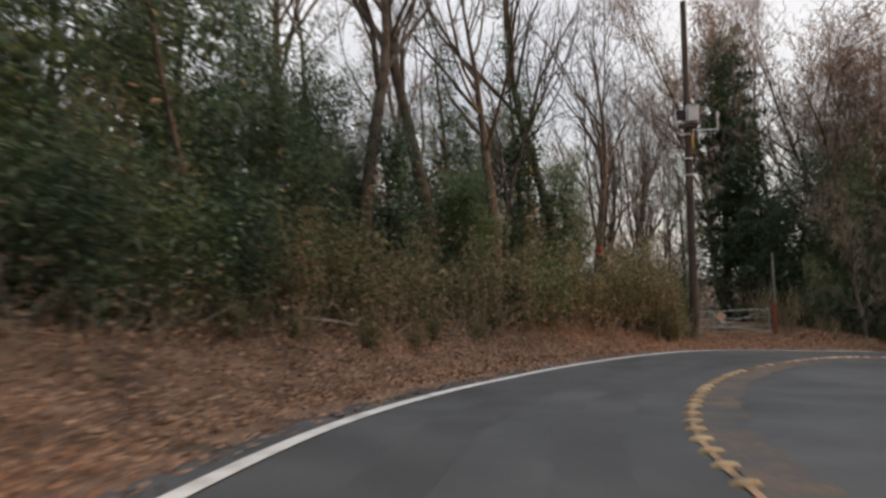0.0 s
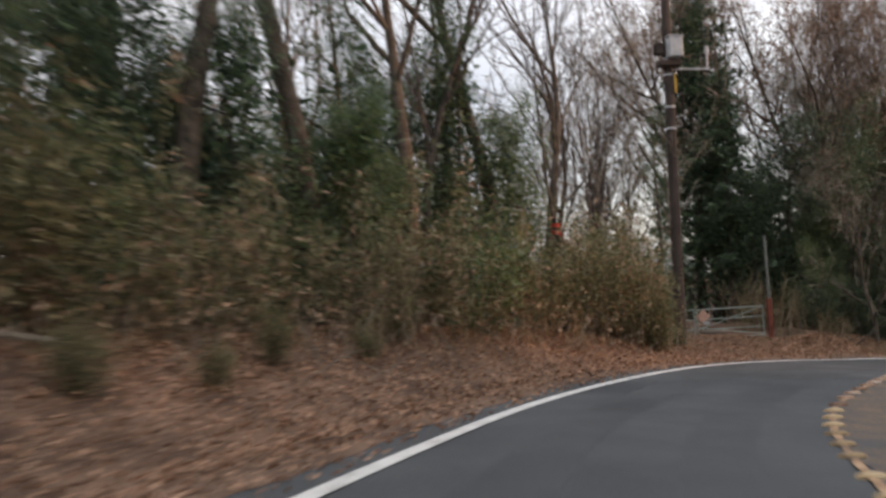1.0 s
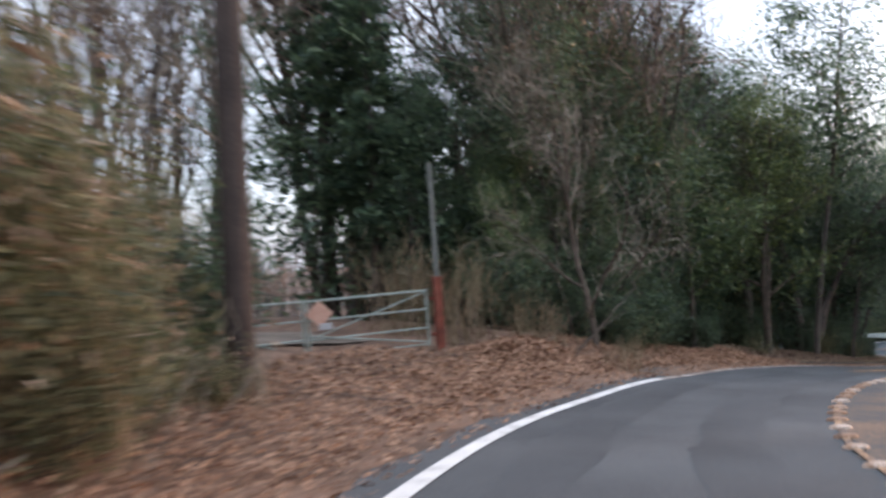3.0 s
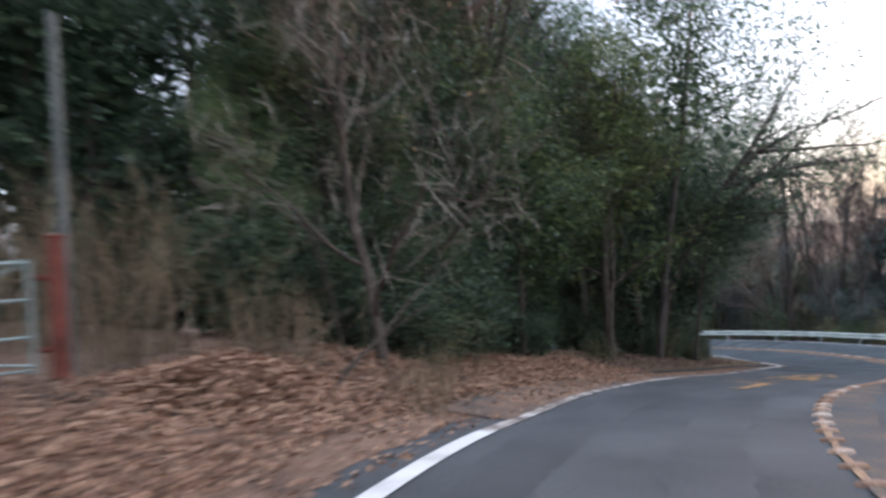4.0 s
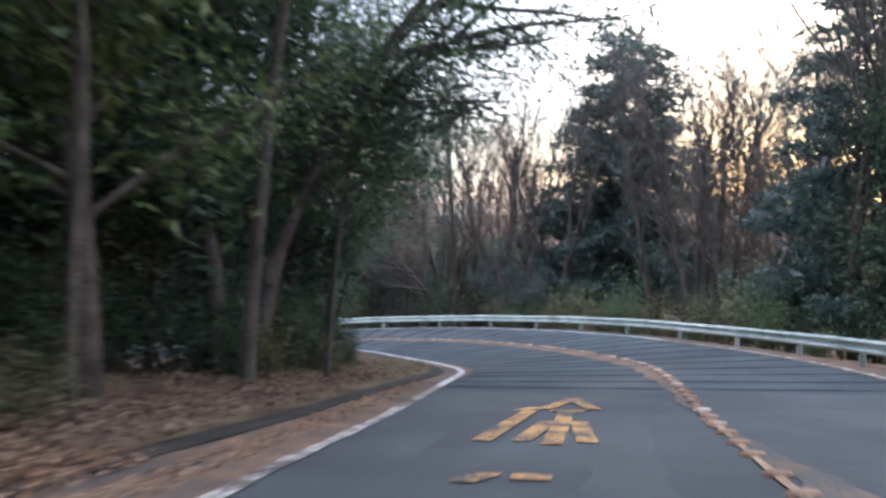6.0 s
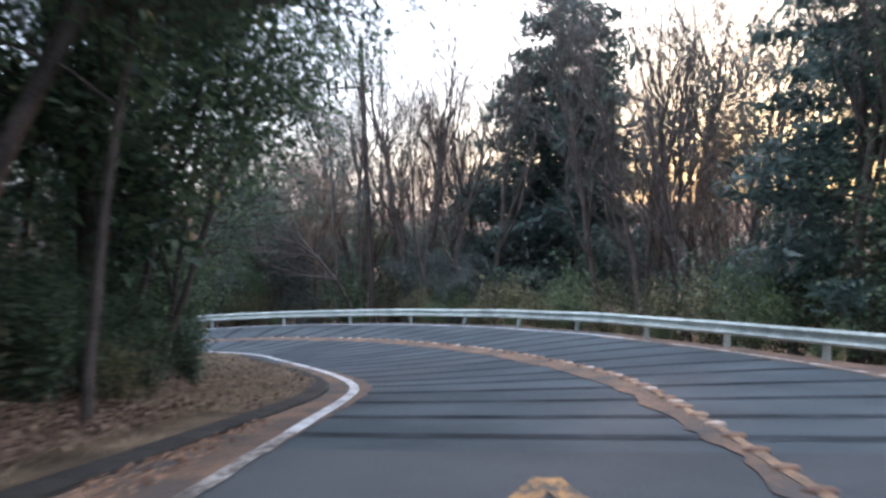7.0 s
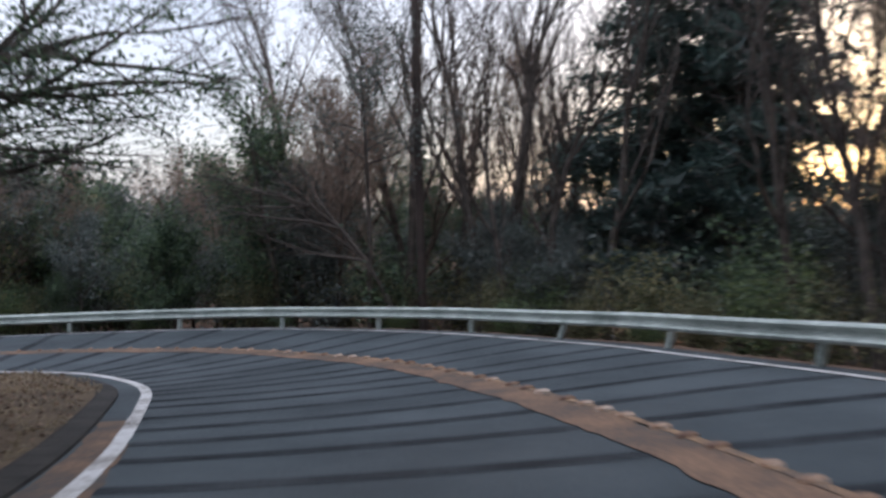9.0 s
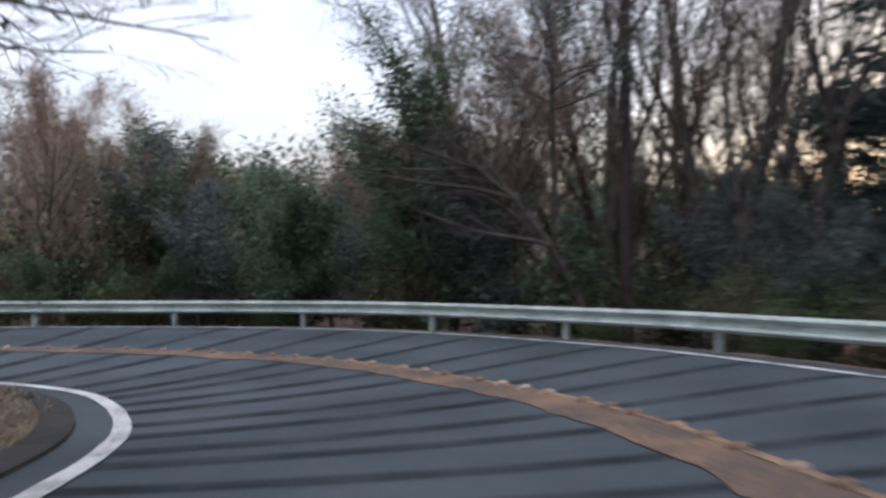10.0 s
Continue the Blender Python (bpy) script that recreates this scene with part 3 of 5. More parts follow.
# ---- fallen leaves ----
def litter(name, k0, k1, lo, hi, count, size, seed, label, lift=0.03, deep=0.03, mat=LITTER):
    r = np.random.default_rng(seed)
    k = r.uniform(k0, k1, count).astype(int)
    o = lo + (hi - lo) * r.uniform(0, 1, count) ** 0.9
    p = LEFT[k] + SIDE[k] * o[:, None] + AHEAD[k] * r.uniform(-0.2, 0.2, count)[:, None]
    z, _, _ = lie(p)
    bump = np.array([noise.noise(Vector((x * 0.5, y * 0.5, 0))) * 0.10 + noise.noise(Vector((x * 1.7, y * 1.7, 3))) * 0.05 for x, y in p]) * np.clip((o - 0.8) / 1.2, 0, 1)
    c = np.c_[p, z + bump + lift + deep * r.uniform(0, 1, count)]
    v, f = leaves(r, c, size, 0.62, 0.0, 0.75, True)
    ob = mesh_object(name, v, f, mat)
    return tagged(ob, label, "fallen leaves", kind="stuff")


litter("fallen_leaves", int(14 / STEP), int(49 / STEP), 0.7, 5.0, 66000, 0.062, 1, "thick drift of dry brown fallen leaves on the bank", 0.02, 0.10)
litter("fallen_leaves", int(47 / STEP), int(64 / STEP), 2.6, 4.4, 7000, 0.062, 4, "old dull brown leaves under the roadside shrubs", 0.02, 0.07, OLD_LITTER)
litter("fallen_leaves", int(47 / STEP), int(63 / STEP), 0.95, 2.9, 15000, 0.068, 7, "reddish dry leaves heaped in front of the shrubs", 0.02, 0.13)
litter("fallen_leaves", int(62 / STEP), int(73 / STEP), 1.25, 3.8, 9000, 0.07, 5, "old dull leaves scattered inside the kerb", 0.12, 0.05, OLD_LITTER)
litter("fallen_leaves", int(14 / STEP), int(60 / STEP), 0.15, 1.3, 6000, 0.065, 2, "scattered dry leaves along the road edge", 0.03, 0.02)
litter("fallen_leaves", int(56 / STEP), int(72 / STEP), 0.35, 0.85, 1800, 0.055, 6, "dry leaves gathered in the gutter along the kerb", 0.03, 0.02)
litter("fallen_leaves", int(72 / STEP), int(110 / STEP), 0.7, 4.0, 7000, 0.06, 3, "scattered dry leaves inside the bend", 0.10, 0.05, OLD_LITTER)

r = np.random.default_rng(8)
heap = np.stack([r.normal(size=5200) * 0.75, r.normal(size=5200) * 0.55], 1)
top_ = 0.42 * np.exp(-0.5 * ((heap[:, 0] / 0.7) ** 2 + (heap[:, 1] / 0.55) ** 2))
heap_xy = heap + [16.1, 35.1]
v, f = leaves(r, np.c_[heap_xy, lie(heap_xy)[0] + top_ * r.uniform(0.3, 1.0, 5200) + 0.03], 0.08, 0.6, 0.0, 0.7, True)
tagged(mesh_object("leaf_heap", v, f, LITTER), "heap of reddish fallen leaves beside the gate post", "fallen leaves", kind="stuff")


# ---- plants ----
def broadleaf(seed, height, reach, leaf_mat, bark, count, leaf=0.2, low=0.25, lean=0.06, heart_leaf=1.7, girth=0.016):
    """An evergreen tree: trunk with limbs, and a crown of clumped leaves."""
    r = np.random.default_rng(seed)
    top = new("evergreen_tree")
    trunk = curved(r, (0, 0, -0.3), (lean * r.normal(), lean * r.normal(), 1), height * 0.9, 10, 0.05, 0.03)
    rad = np.linspace(girth * height, 0.02, len(trunk))
    limbs = branch_out(r, trunk, rad, 16, low, 1.05, reach / height, 0.5, 0.16, 0.05)
    twigs = [t for p, q in limbs for t in branch_out(r, p, q, 5, 0.25, 0.8, 0.5, 0.5, 0.2, 0.0, 3)]
    v, f = tubes([(trunk, rad)] + limbs, 5)
    v2, f2 = tubes(twigs[::2], 3)
    v, f = np.concatenate([v, v2]), np.concatenate([f, f2 + len(v)])
    mesh_object("trunk", v, f, bark, top, smooth=True)
    ends = np.concatenate([p[1:] for p, _ in twigs] + [p[2:] for p, _ in limbs])
    pick = ends[r.integers(0, len(ends), count)]
    c = pick + np.clip(r.normal(size=(count, 3)), -1.7, 1.7) * [0.34, 0.34, 0.25]
    heart = ends[r.integers(0, len(ends), count // 4)]
    heart = heart * [0.6, 0.6, 0.85] + r.normal(size=heart.shape) * [0.3, 0.3, 0.25] - [0, 0, 0.1]
    v, f = leaves(r, np.concatenate([c, heart]), np.r_[np.full(count, leaf), np.full(len(heart), leaf * heart_leaf)][:, None], 0.5, 0.15, 0.4)
    mesh_object("crown", v, f, leaf_mat, top)
    return top


def conifer(seed, height, reach, count, leaf_mat=LEAF_BLUE, low=0.14):
    r = np.random.default_rng(seed)
    top = new("conifer")
    trunk = curved(r, (0, 0, -0.3), (0, 0, 1), height, 8, 0.015, 0.05)
    rad = np.linspace(0.017 * height, 0.015, len(trunk))
    limbs, pts = [], []
    for k in range(46):
        f = low + (0.98 - low) * k / 46
        a = k * 2.4 + r.normal() * 0.4
        ln = reach * (1.03 - f) ** 0.5 * r.uniform(0.75, 1.15)
        at = trunk[min(8, int(f * 8))] * [1, 1, 0] + [0, 0, f * height]
        p = curved(r, at, (math.cos(a), math.sin(a), 0.05), ln, 5, 0.07, -0.03)
        limbs.append((p, np.linspace(0.035 * (1.1 - f) + 0.008, 0.006, 6)))
        m = int(count * ln / (46 * reach * 0.55))
        q = r.uniform(0.15, 1.0, m) * 5
        i = np.minimum(q.astype(int), 4)
        base = p[i] + (p[i + 1] - p[i]) * (q - i)[:, None]
        pts.append(base + r.normal(size=(m, 3)) * [0.30, 0.30, 0.20] + [0, 0, -0.12])
    v, f = tubes([(trunk, rad)], 7)
    mesh_object("trunk", v, f, DARK_BARK, top, smooth=True)
    pts = np.concatenate(pts)
    v, f = leaves(r, pts, np.where(np.arange(len(pts)) % 5 == 0, 0.60, 0.26)[:, None], 0.32, 0.25, 0.5)
    v2, f2 = tubes(limbs, 3)
    mesh_object("crown", v, f, leaf_mat, top)
    mesh_object("bough_frame", v2, f2, DARK_BARK, top)
    return top


def bare_tree(seed, height, bark, upright=0.5, leafy=0, lean=0.08, fork=0.3, limbs_n=9, twig_mat=None, leaf_mat=None, girth=0.0125, thin=0.010):
    """A leafless tree with limbs, branches and fine twigs; leafy gives a few withered leaves."""
    r = np.random.default_rng(seed)
    top = new("bare_tree")
    trunk = curved(r, (0, 0, -0.3), (lean * r.normal(), lean * r.normal(), 1), height, 12, 0.07, 0.03)
    rad = np.linspace(girth * height, 0.014, len(trunk))
    limbs = branch_out(r, trunk, rad, limbs_n, fork, upright, 0.5, 0.6, 0.13, 0.10, 8)
    mid = [t for p, q in limbs + [(trunk[5:], rad[5:])] for t in branch_out(r, p, q, 6, 0.2, 0.6, 0.45, 0.55, 0.15, 0.05, 4)]
    fine = [t for p, q in mid for t in branch_out(r, p, np.maximum(q, 0.010), 6, 0.12, 0.6, 0.6, 0.6, 0.2, 0.05, 1)]
    v, f = tubes([(trunk, rad)] + limbs, 6)
    mesh_object("trunk", v, f, bark, top, smooth=True)
    v, f = tubes([(p, np.maximum(q, thin)) for p, q in mid], 3)
    a, b = np.array([p[0] for p, _ in fine]), np.array([p[-1] for p, _ in fine])
    w = np.cross(b - a, r.normal(size=a.shape))
    w *= 1.25 * thin / (np.linalg.norm(w, axis=1)[:, None] + 1e-9)
    slivers = np.stack([a - w, a + w, b], 1).reshape(-1, 3)
    mesh_object("crown", np.concatenate([v, slivers]), f.tolist() + (np.arange(len(slivers)).reshape(-1, 3) + len(v)).tolist(), twig_mat or bark, top)
    if leafy:
        ends = np.concatenate([p for p, _ in fine])
        c = ends[r.integers(0, len(ends), leafy)] + np.clip(r.normal(size=(leafy, 3)), -1.5, 1.5) * 0.10
        v, f = leaves(r, c, 0.12, 0.5, 0.3, 0.2)
        mesh_object("foliage", v, f, leaf_mat or LEAF_BROWN, top)
    return top


def shrub(seed, height, width, mat, count, leaf=0.13, slim=0.5, name="shrub"):
    r = np.random.default_rng(seed)
    top = new(name)
    stems = []
    for _ in range(9):
        a, t = r.uniform(0, 6.283), r.uniform(0.1, 0.75)
        p = curved(r, (r.normal() * 0.15, r.normal() * 0.15, -0.15), (math.cos(a) * math.sin(t), math.sin(a) * math.sin(t), math.cos(t)), height * r.uniform(0.6, 1.05), 4, 0.14, 0.03)
        p[:, :2] *= width / height * 1.1
        stems.append((p, np.linspace(0.028, 0.006, 5)))
    side = [t for p, q in stems for t in branch_out(r, p, q, 6, 0.2, 0.8, 0.45, 0.6, 0.2, 0.0, 1)]
    v, f = tubes(stems + side, 3)
    mesh_object("woody_base", v, f, BARK, top)
    ends = np.concatenate([p for p, _ in side] + [0.5 * (p[:1] + p[1:]) for p, _ in side] + [p[1:] for p, _ in stems])
    c = ends[r.integers(0, len(ends), count)] + r.normal(size=(count, 3)) * [0.27, 0.27, 0.24]
    c[:, 2] = np.abs(c[:, 2])
    v, f = leaves(r, c, leaf, slim, 0.1, 0.35)
    mesh_object("foliage", v, f, mat, top)
    return top


def brush(seed, height, width, count):
    """A tuft of tall dry stalks."""
    r = np.random.default_rng(seed)
    top = new("dry_brush")
    limbs = []
    for _ in range(count):
        a, t = r.uniform(0, 6.283), abs(r.normal()) * 0.28
        b = r.normal(size=2) * width * 0.3
        p = curved(r, (b[0], b[1], -0.1), (math.cos(a) * math.sin(t), math.sin(a) * math.sin(t), math.cos(t)), height * r.uniform(0.5, 1.1), 5, 0.09, -0.02)
        limbs.append((p, np.linspace(0.010, 0.004, 6)))
    twig = [t for p, q in limbs for t in branch_out(r, p, np.maximum(q, 0.006), 4, 0.4, 0.5, 0.35, 0.7, 0.15, 0.0, 2)]
    v, f = tubes(limbs + twig, 3)
    tagged(mesh_object("tuft", v, f, STRAW, top), kind="stuff")
    return top


def cane(seed, height, width, count):
    """A tall upright thicket of arching canes with long narrow leaves, some of them withered."""
    r = np.random.default_rng(seed)
    top = new("cane_thicket")
    stems = []
    for _ in range(26):
        a, t, b = r.uniform(0, 6.283), abs(r.normal()) * 0.16, r.normal(size=2) * width * 0.34
        p = curved(r, (b[0], b[1], -0.15), (math.cos(a) * math.sin(t), math.sin(a) * math.sin(t), math.cos(t)), height * r.uniform(0.55, 1.08), 6, 0.06, 0.0)
        p[-2:, 2] -= [0.05 * height, 0.14 * height]
        stems.append((p, np.linspace(0.012, 0.004, 7)))
    v, f = tubes(stems, 3)
    tagged(mesh_object("stem_tuft", v, f, STRAW, top), kind="stuff")
    nodes = np.concatenate([p[1:] + (p[:-1] - p[1:]) * w for p, _ in stems for w in (0.0, 0.33, 0.66)])
    nodes = nodes[nodes[:, 2] > 0.12 * height]
    for name, mat, share_, label in (("foliage", LEAF_OLIVE, 0.74, ""), ("dry_foliage", LEAF_BROWN, 0.26, "withered brown leaves")):
        m = int(count * share_)
        c = nodes[r.integers(0, len(nodes), m)] + r.normal(size=(m, 3)) * [0.17, 0.17, 0.14]
        v, f = leaves(r, c, 0.20, 0.24, 0.25, 0.3)
        mesh_object(name, v, f, mat, top, label)
    return top


def hazy_tree(seed, height, bark, mat, count, spread=0.7, long=0.75, limbs_n=12, fork=0.2):
    """A leafless tree with a dense rounded crown of fine twigs."""
    top = bare_tree(seed, height, bark, spread, 0, 0.08, fork, limbs_n, mat)
    r = np.random.default_rng(seed + 500)
    crown = [c for c in top.children if c.name.startswith("crown")][0]
    ends = np.array([v.co for v in crown.data.vertices])
    c = ends[r.integers(0, len(ends), count)] + r.normal(size=(count, 3)) * 0.28
    v, f = leaves(r, c, long, 0.035, -0.35, -0.2)
    mesh_object("twig_haze", v, f, mat, top)
    return top


PLANTS = {}
HABIT = {"dark1": 0.9, "dark2": 1.2, "green0": 1.05, "bare2": 0.75, "bare3": 0.9, "brown0": 0.8, "brown1": 0.9, "hedge1": 0.8, "bush1": 0.7, "deep0": 1.3, "deep1": 1.15, "dry1": 0.75, "twiggy0": 0.9, "conifer1": 1.2}


def kind_of(key, ob, label, category, group):
    tagged(ob, label, category, group)
    PLANTS[key] = [ob, False]


def plant(key, x, y, size=1.0, turn=None, tip=(0, 0), z=None):
    ob, used = PLANTS[key]
    size *= HABIT.get(key, 1.0)
    own = random.Random(int(x * 7310) * 31 + int(y * 5170))
    m = pose(x, y, ground_at(x, y) if z is None else z, tip[0], tip[1], own.uniform(0, 360) if turn is None else turn) @ Matrix.Diagonal((size, size, size * own.uniform(0.92, 1.08), 1))
    if used:
        twin = copy_thing(ob, m)
        twin.matrix_basis = m
        return twin
    ob.matrix_basis = m
    PLANTS[key][1] = True
    return ob


for n_, (h, w) in enumerate(((11, 3.2), (13, 3.7), (9, 3.0))):
    kind_of(f"dark{n_}", broadleaf(20 + n_, h, w, LEAF_DARK, DARK_BARK, 7000, 0.16), "tall evergreen tree with dense dark green leaves", "tree", "evergreen trees")
for n_, (h, w) in enumerate(((8, 2.9), (10, 3.2))):
    kind_of(f"green{n_}", broadleaf(30 + n_, h, w, LEAF_GREEN, BARK, 7000, 0.155), "evergreen tree with mid-green leaves", "tree", "evergreen trees")
for n_, h in enumerate((13, 14)):
    kind_of(f"conifer{n_}", conifer(40 + n_, h, 4.6, 17000), "tall dark bluish conifer with layered drooping boughs", "tree", "conifers")
for n_, (h, up) in enumerate(((12, 0.45), (14, 0.4), (13, 0.55), (15, 0.35))):
    kind_of(f"bare{n_}", bare_tree(50 + n_, h, DARK_BARK, up, 0, 0.1, 0.25, 10, DARK_BARK), "leafless dark tree with sinuous upright branches", "tree", "leafless trees")
for n_, h in enumerate((12, 10)):
    kind_of(f"brown{n_}", bare_tree(60 + n_, h, BARK, 0.8, 3600, 0.1, 0.2, 9, TWIG), "deciduous tree with withered brown leaves", "tree", "withered trees")
for n_, (h, w) in enumerate(((6.5, 3.2), (8.5, 3.6))):
    kind_of(f"round{n_}", broadleaf(33 + n_, h, w, (LEAF_DARK, LEAF_GREY)[n_], DARK_BARK, 5200, 0.19, 0.08), "low evergreen tree with a dense rounded crown to the ground", "tree", "evergreen trees")
kind_of("fine0", broadleaf(25, 11, 3.4, LEAF_DARK, DARK_BARK, 10500, 0.125, 0.22, 0.06, 2.4), "evergreen roadside tree with dense fine dark leaves", "tree", "evergreen trees")
kind_of("fine1", broadleaf(26, 9, 3.2, LEAF_GREEN, BARK, 11500, 0.125, 0.2, 0.06, 2.4), "evergreen roadside tree with fine mid-green leaves", "tree", "evergreen trees")
kind_of("tall0", bare_tree(70, 16, BARK, 0.6, 0, 0.05, 0.4, 10, girth=0.017), "tall grey-brown trunk forking into bare limbs", "tree", "leafless trees")
kind_of("tall1", bare_tree(71, 13, PALE_BARK, 0.75, 0, 0.14, 0.3, 9), "pale crooked tree with bare spreading limbs", "tree", "leafless trees")
for n_, (h, w) in enumerate(((3.0, 1.7), (2.5, 1.8))):
    kind_of(f"hedge{n_}", shrub(80 + n_, h, w, LEAF_OLIVE, 3600, 0.135, 0.40), "dense olive-green roadside shrub with yellowish leaves", "shrub", "roadside shrubs")
for n_, (h, w) in enumerate(((3.0, 1.7), (2.2, 1.6))):
    kind_of(f"bush{n_}", shrub(90 + n_, h, w, LEAF_GREEN, 3400, 0.14, 0.5), "dense dark green roadside shrub", "shrub", "roadside shrubs")
kind_of("shade0", shrub(95, 3.4, 2.0, LEAF_DARK, 3000, 0.18, 0.5), "dense very dark evergreen shrub in the shade", "shrub", "shade shrubs")
kind_of("deep0", shrub(96, 3.6, 2.2, LEAF_DARK, 1800, 0.21, 0.5), "dark evergreen undergrowth below the trees", "shrub", "undergrowth")
kind_of("deep1", shrub(97, 3.0, 2.2, LEAF_OLIVE, 2000, 0.18, 0.5), "olive-green undergrowth below the trees", "shrub", "undergrowth")
kind_of("twiggy0", shrub(98, 4.2, 2.2, LEAF_BROWN, 800, 0.15, 0.5), "brown twiggy thicket with a few withered leaves", "shrub", "undergrowth")
kind_of("dry0", brush(100, 2.2, 0.9, 30), "tuft of tall dry straw-coloured stalks", "dry brush", "dry brush")
kind_of("dry1", brush(101, 1.3, 1.4, 34), "low tangle of dry brown twigs and stalks", "dry brush", "dry brush")


for n_, (h, w) in enumerate(((4.0, 1.5), (3.2, 1.7))):
    kind_of(f"cane{n_}", cane(110 + n_, h, w, 3200), "tall thicket of olive canes with narrow half-withered leaves", "cane thicket", "cane thickets")
for n_, h in enumerate((10, 12)):
    kind_of(f"haze{n_}", hazy_tree(120 + n_, h, BARK, TWIG, 2600), "leafless tree with a rounded haze of brown twigs", "tree", "leafless trees")
kind_of("grey0", hazy_tree(124, 14, DARK_BARK, GREY_TWIG, 1900, 0.5, 0.8, 11, 0.25), "tall leafless tree with a haze of grey-brown twigs", "tree", "leafless trees")
kind_of("droop0", hazy_tree(126, 8, BARK, PALE_BARK, 900, 0.95, 0.9, 8, 0.12), "pale crooked roadside tree with arching bare twigs", "tree", "leafless trees")
kind_of("cedar0", conifer(44, 18, 2.7, 12000, LEAF_DARK, 0.22), "tall narrow dark green cedar", "tree", "conifers")
kind_of("high0", broadleaf(38, 12, 4.2, LEAF_DARK, DARK_BARK, 8200, 0.135, 0.42, 0.05, 1.6, 0.008), "evergreen tree with a high spreading crown over the road", "tree", "evergreen trees")
kind_of("wisp0", broadleaf(41, 15, 5.4, LEAF_GREY, DARK_BARK, 5200, 0.15, 0.55, 0.03, 1.3, 0.011), "tall thin-crowned evergreen behind the guardrail", "tree", "evergreen trees")
kind_of("ivy0", broadleaf(42, 13, 1.5, LEAF_DARK, BARK, 6500, 0.12, 0.12, 0.03, 1.3, 0.014), "tall trunk clad in dark ivy leaves", "tree", "ivy-clad trunks")
kind_of("crook0", bare_tree(75, 6, PALE_BARK, 1.15, 0, 0.12, 0.5, 8, girth=0.012), "pale crooked tree with level spreading bare limbs", "tree", "leafless trees")
kind_of("stem0", bare_tree(72, 11, BARK, 0.7, 0, 0.10, 0.55, 6, girth=0.0085), "slender reddish-brown trunk with thin bare limbs", "tree", "leafless trees")
kind_of("lime0", broadleaf(39, 10, 3.0, LEAF_LIME, BARK, 9500, 0.13, 0.25, 0.05, 1.8), "evergreen tree with yellowish-green leaves", "tree", "evergreen trees")


def beside(s, off):
    """The plan place off metres outside the left edge line, s metres along the road."""
    k = min(LAST, max(0, int(s / STEP)))
    return LEFT[k] + SIDE[k] * off


def past_rail(s, off):
    k = min(LAST, max(0, int(s / STEP)))
    return RIGHT[k] - SIDE[k] * off


def pick(*keys):
    return keys[int(rng.integers(0, len(keys)))]


# bank beside the upper bend: a wall of shrubs with trees over it
s = 6.0
while s < 43.4:
    first = pick("shade0", "bush0", "shade0", "hedge1") if s < 26 else pick("hedge0", "cane1", "cane0", "bush0", "cane1")
    plant(first, *beside(s, float(np.interp(s, [20, 30, 38, 43], [4.0, 3.5, 3.4, 3.8])) + rng.uniform(-0.3, 0.4)), rng.uniform(0.75, 1.0))
    plant(pick("bush0", "shade0", "cane0"), *beside(s + 0.7, 5.9 + rng.uniform(-0.5, 0.7)), rng.uniform(1.0, 1.25))
    plant(pick("dry1", "hedge1", "dry1"), *beside(s + 0.4, 2.7 + rng.uniform(-0.5, 0.4)), rng.uniform(0.28, 0.45))
    if s < 38:
        plant(pick("deep0", "deep1"), *beside(s + 0.3, 8.8 + rng.uniform(-0.8, 1.2)), rng.uniform(1.1, 1.5))
    s += 1.5
for s, o, key, size in ((10, 7.5, "dark1", 0.9), (14, 7.5, "dark0", 1.0), (17, 6.8, "green1", 1.0), (20, 8.5, "dark2", 1.2), (23, 7.2, "green0", 1.05), (18, 12, "dark1", 1.0), (25, 11, "dark0", 1.0),
                        (28.5, 7.0, "green0", 0.8), (35.0, 6.2, "fine0", 0.5), (22, 15, "dark1", 1.1), (13, 13, "dark0", 1.2), (30, 15, "green1", 0.9), (33, 10, "fine0", 0.8), (26.5, 18, "dark1", 1.0), (17, 18, "dark1", 1.1), (36.5, 14, "dark2", 0.8)):
    plant(key, *beside(s, o), size)
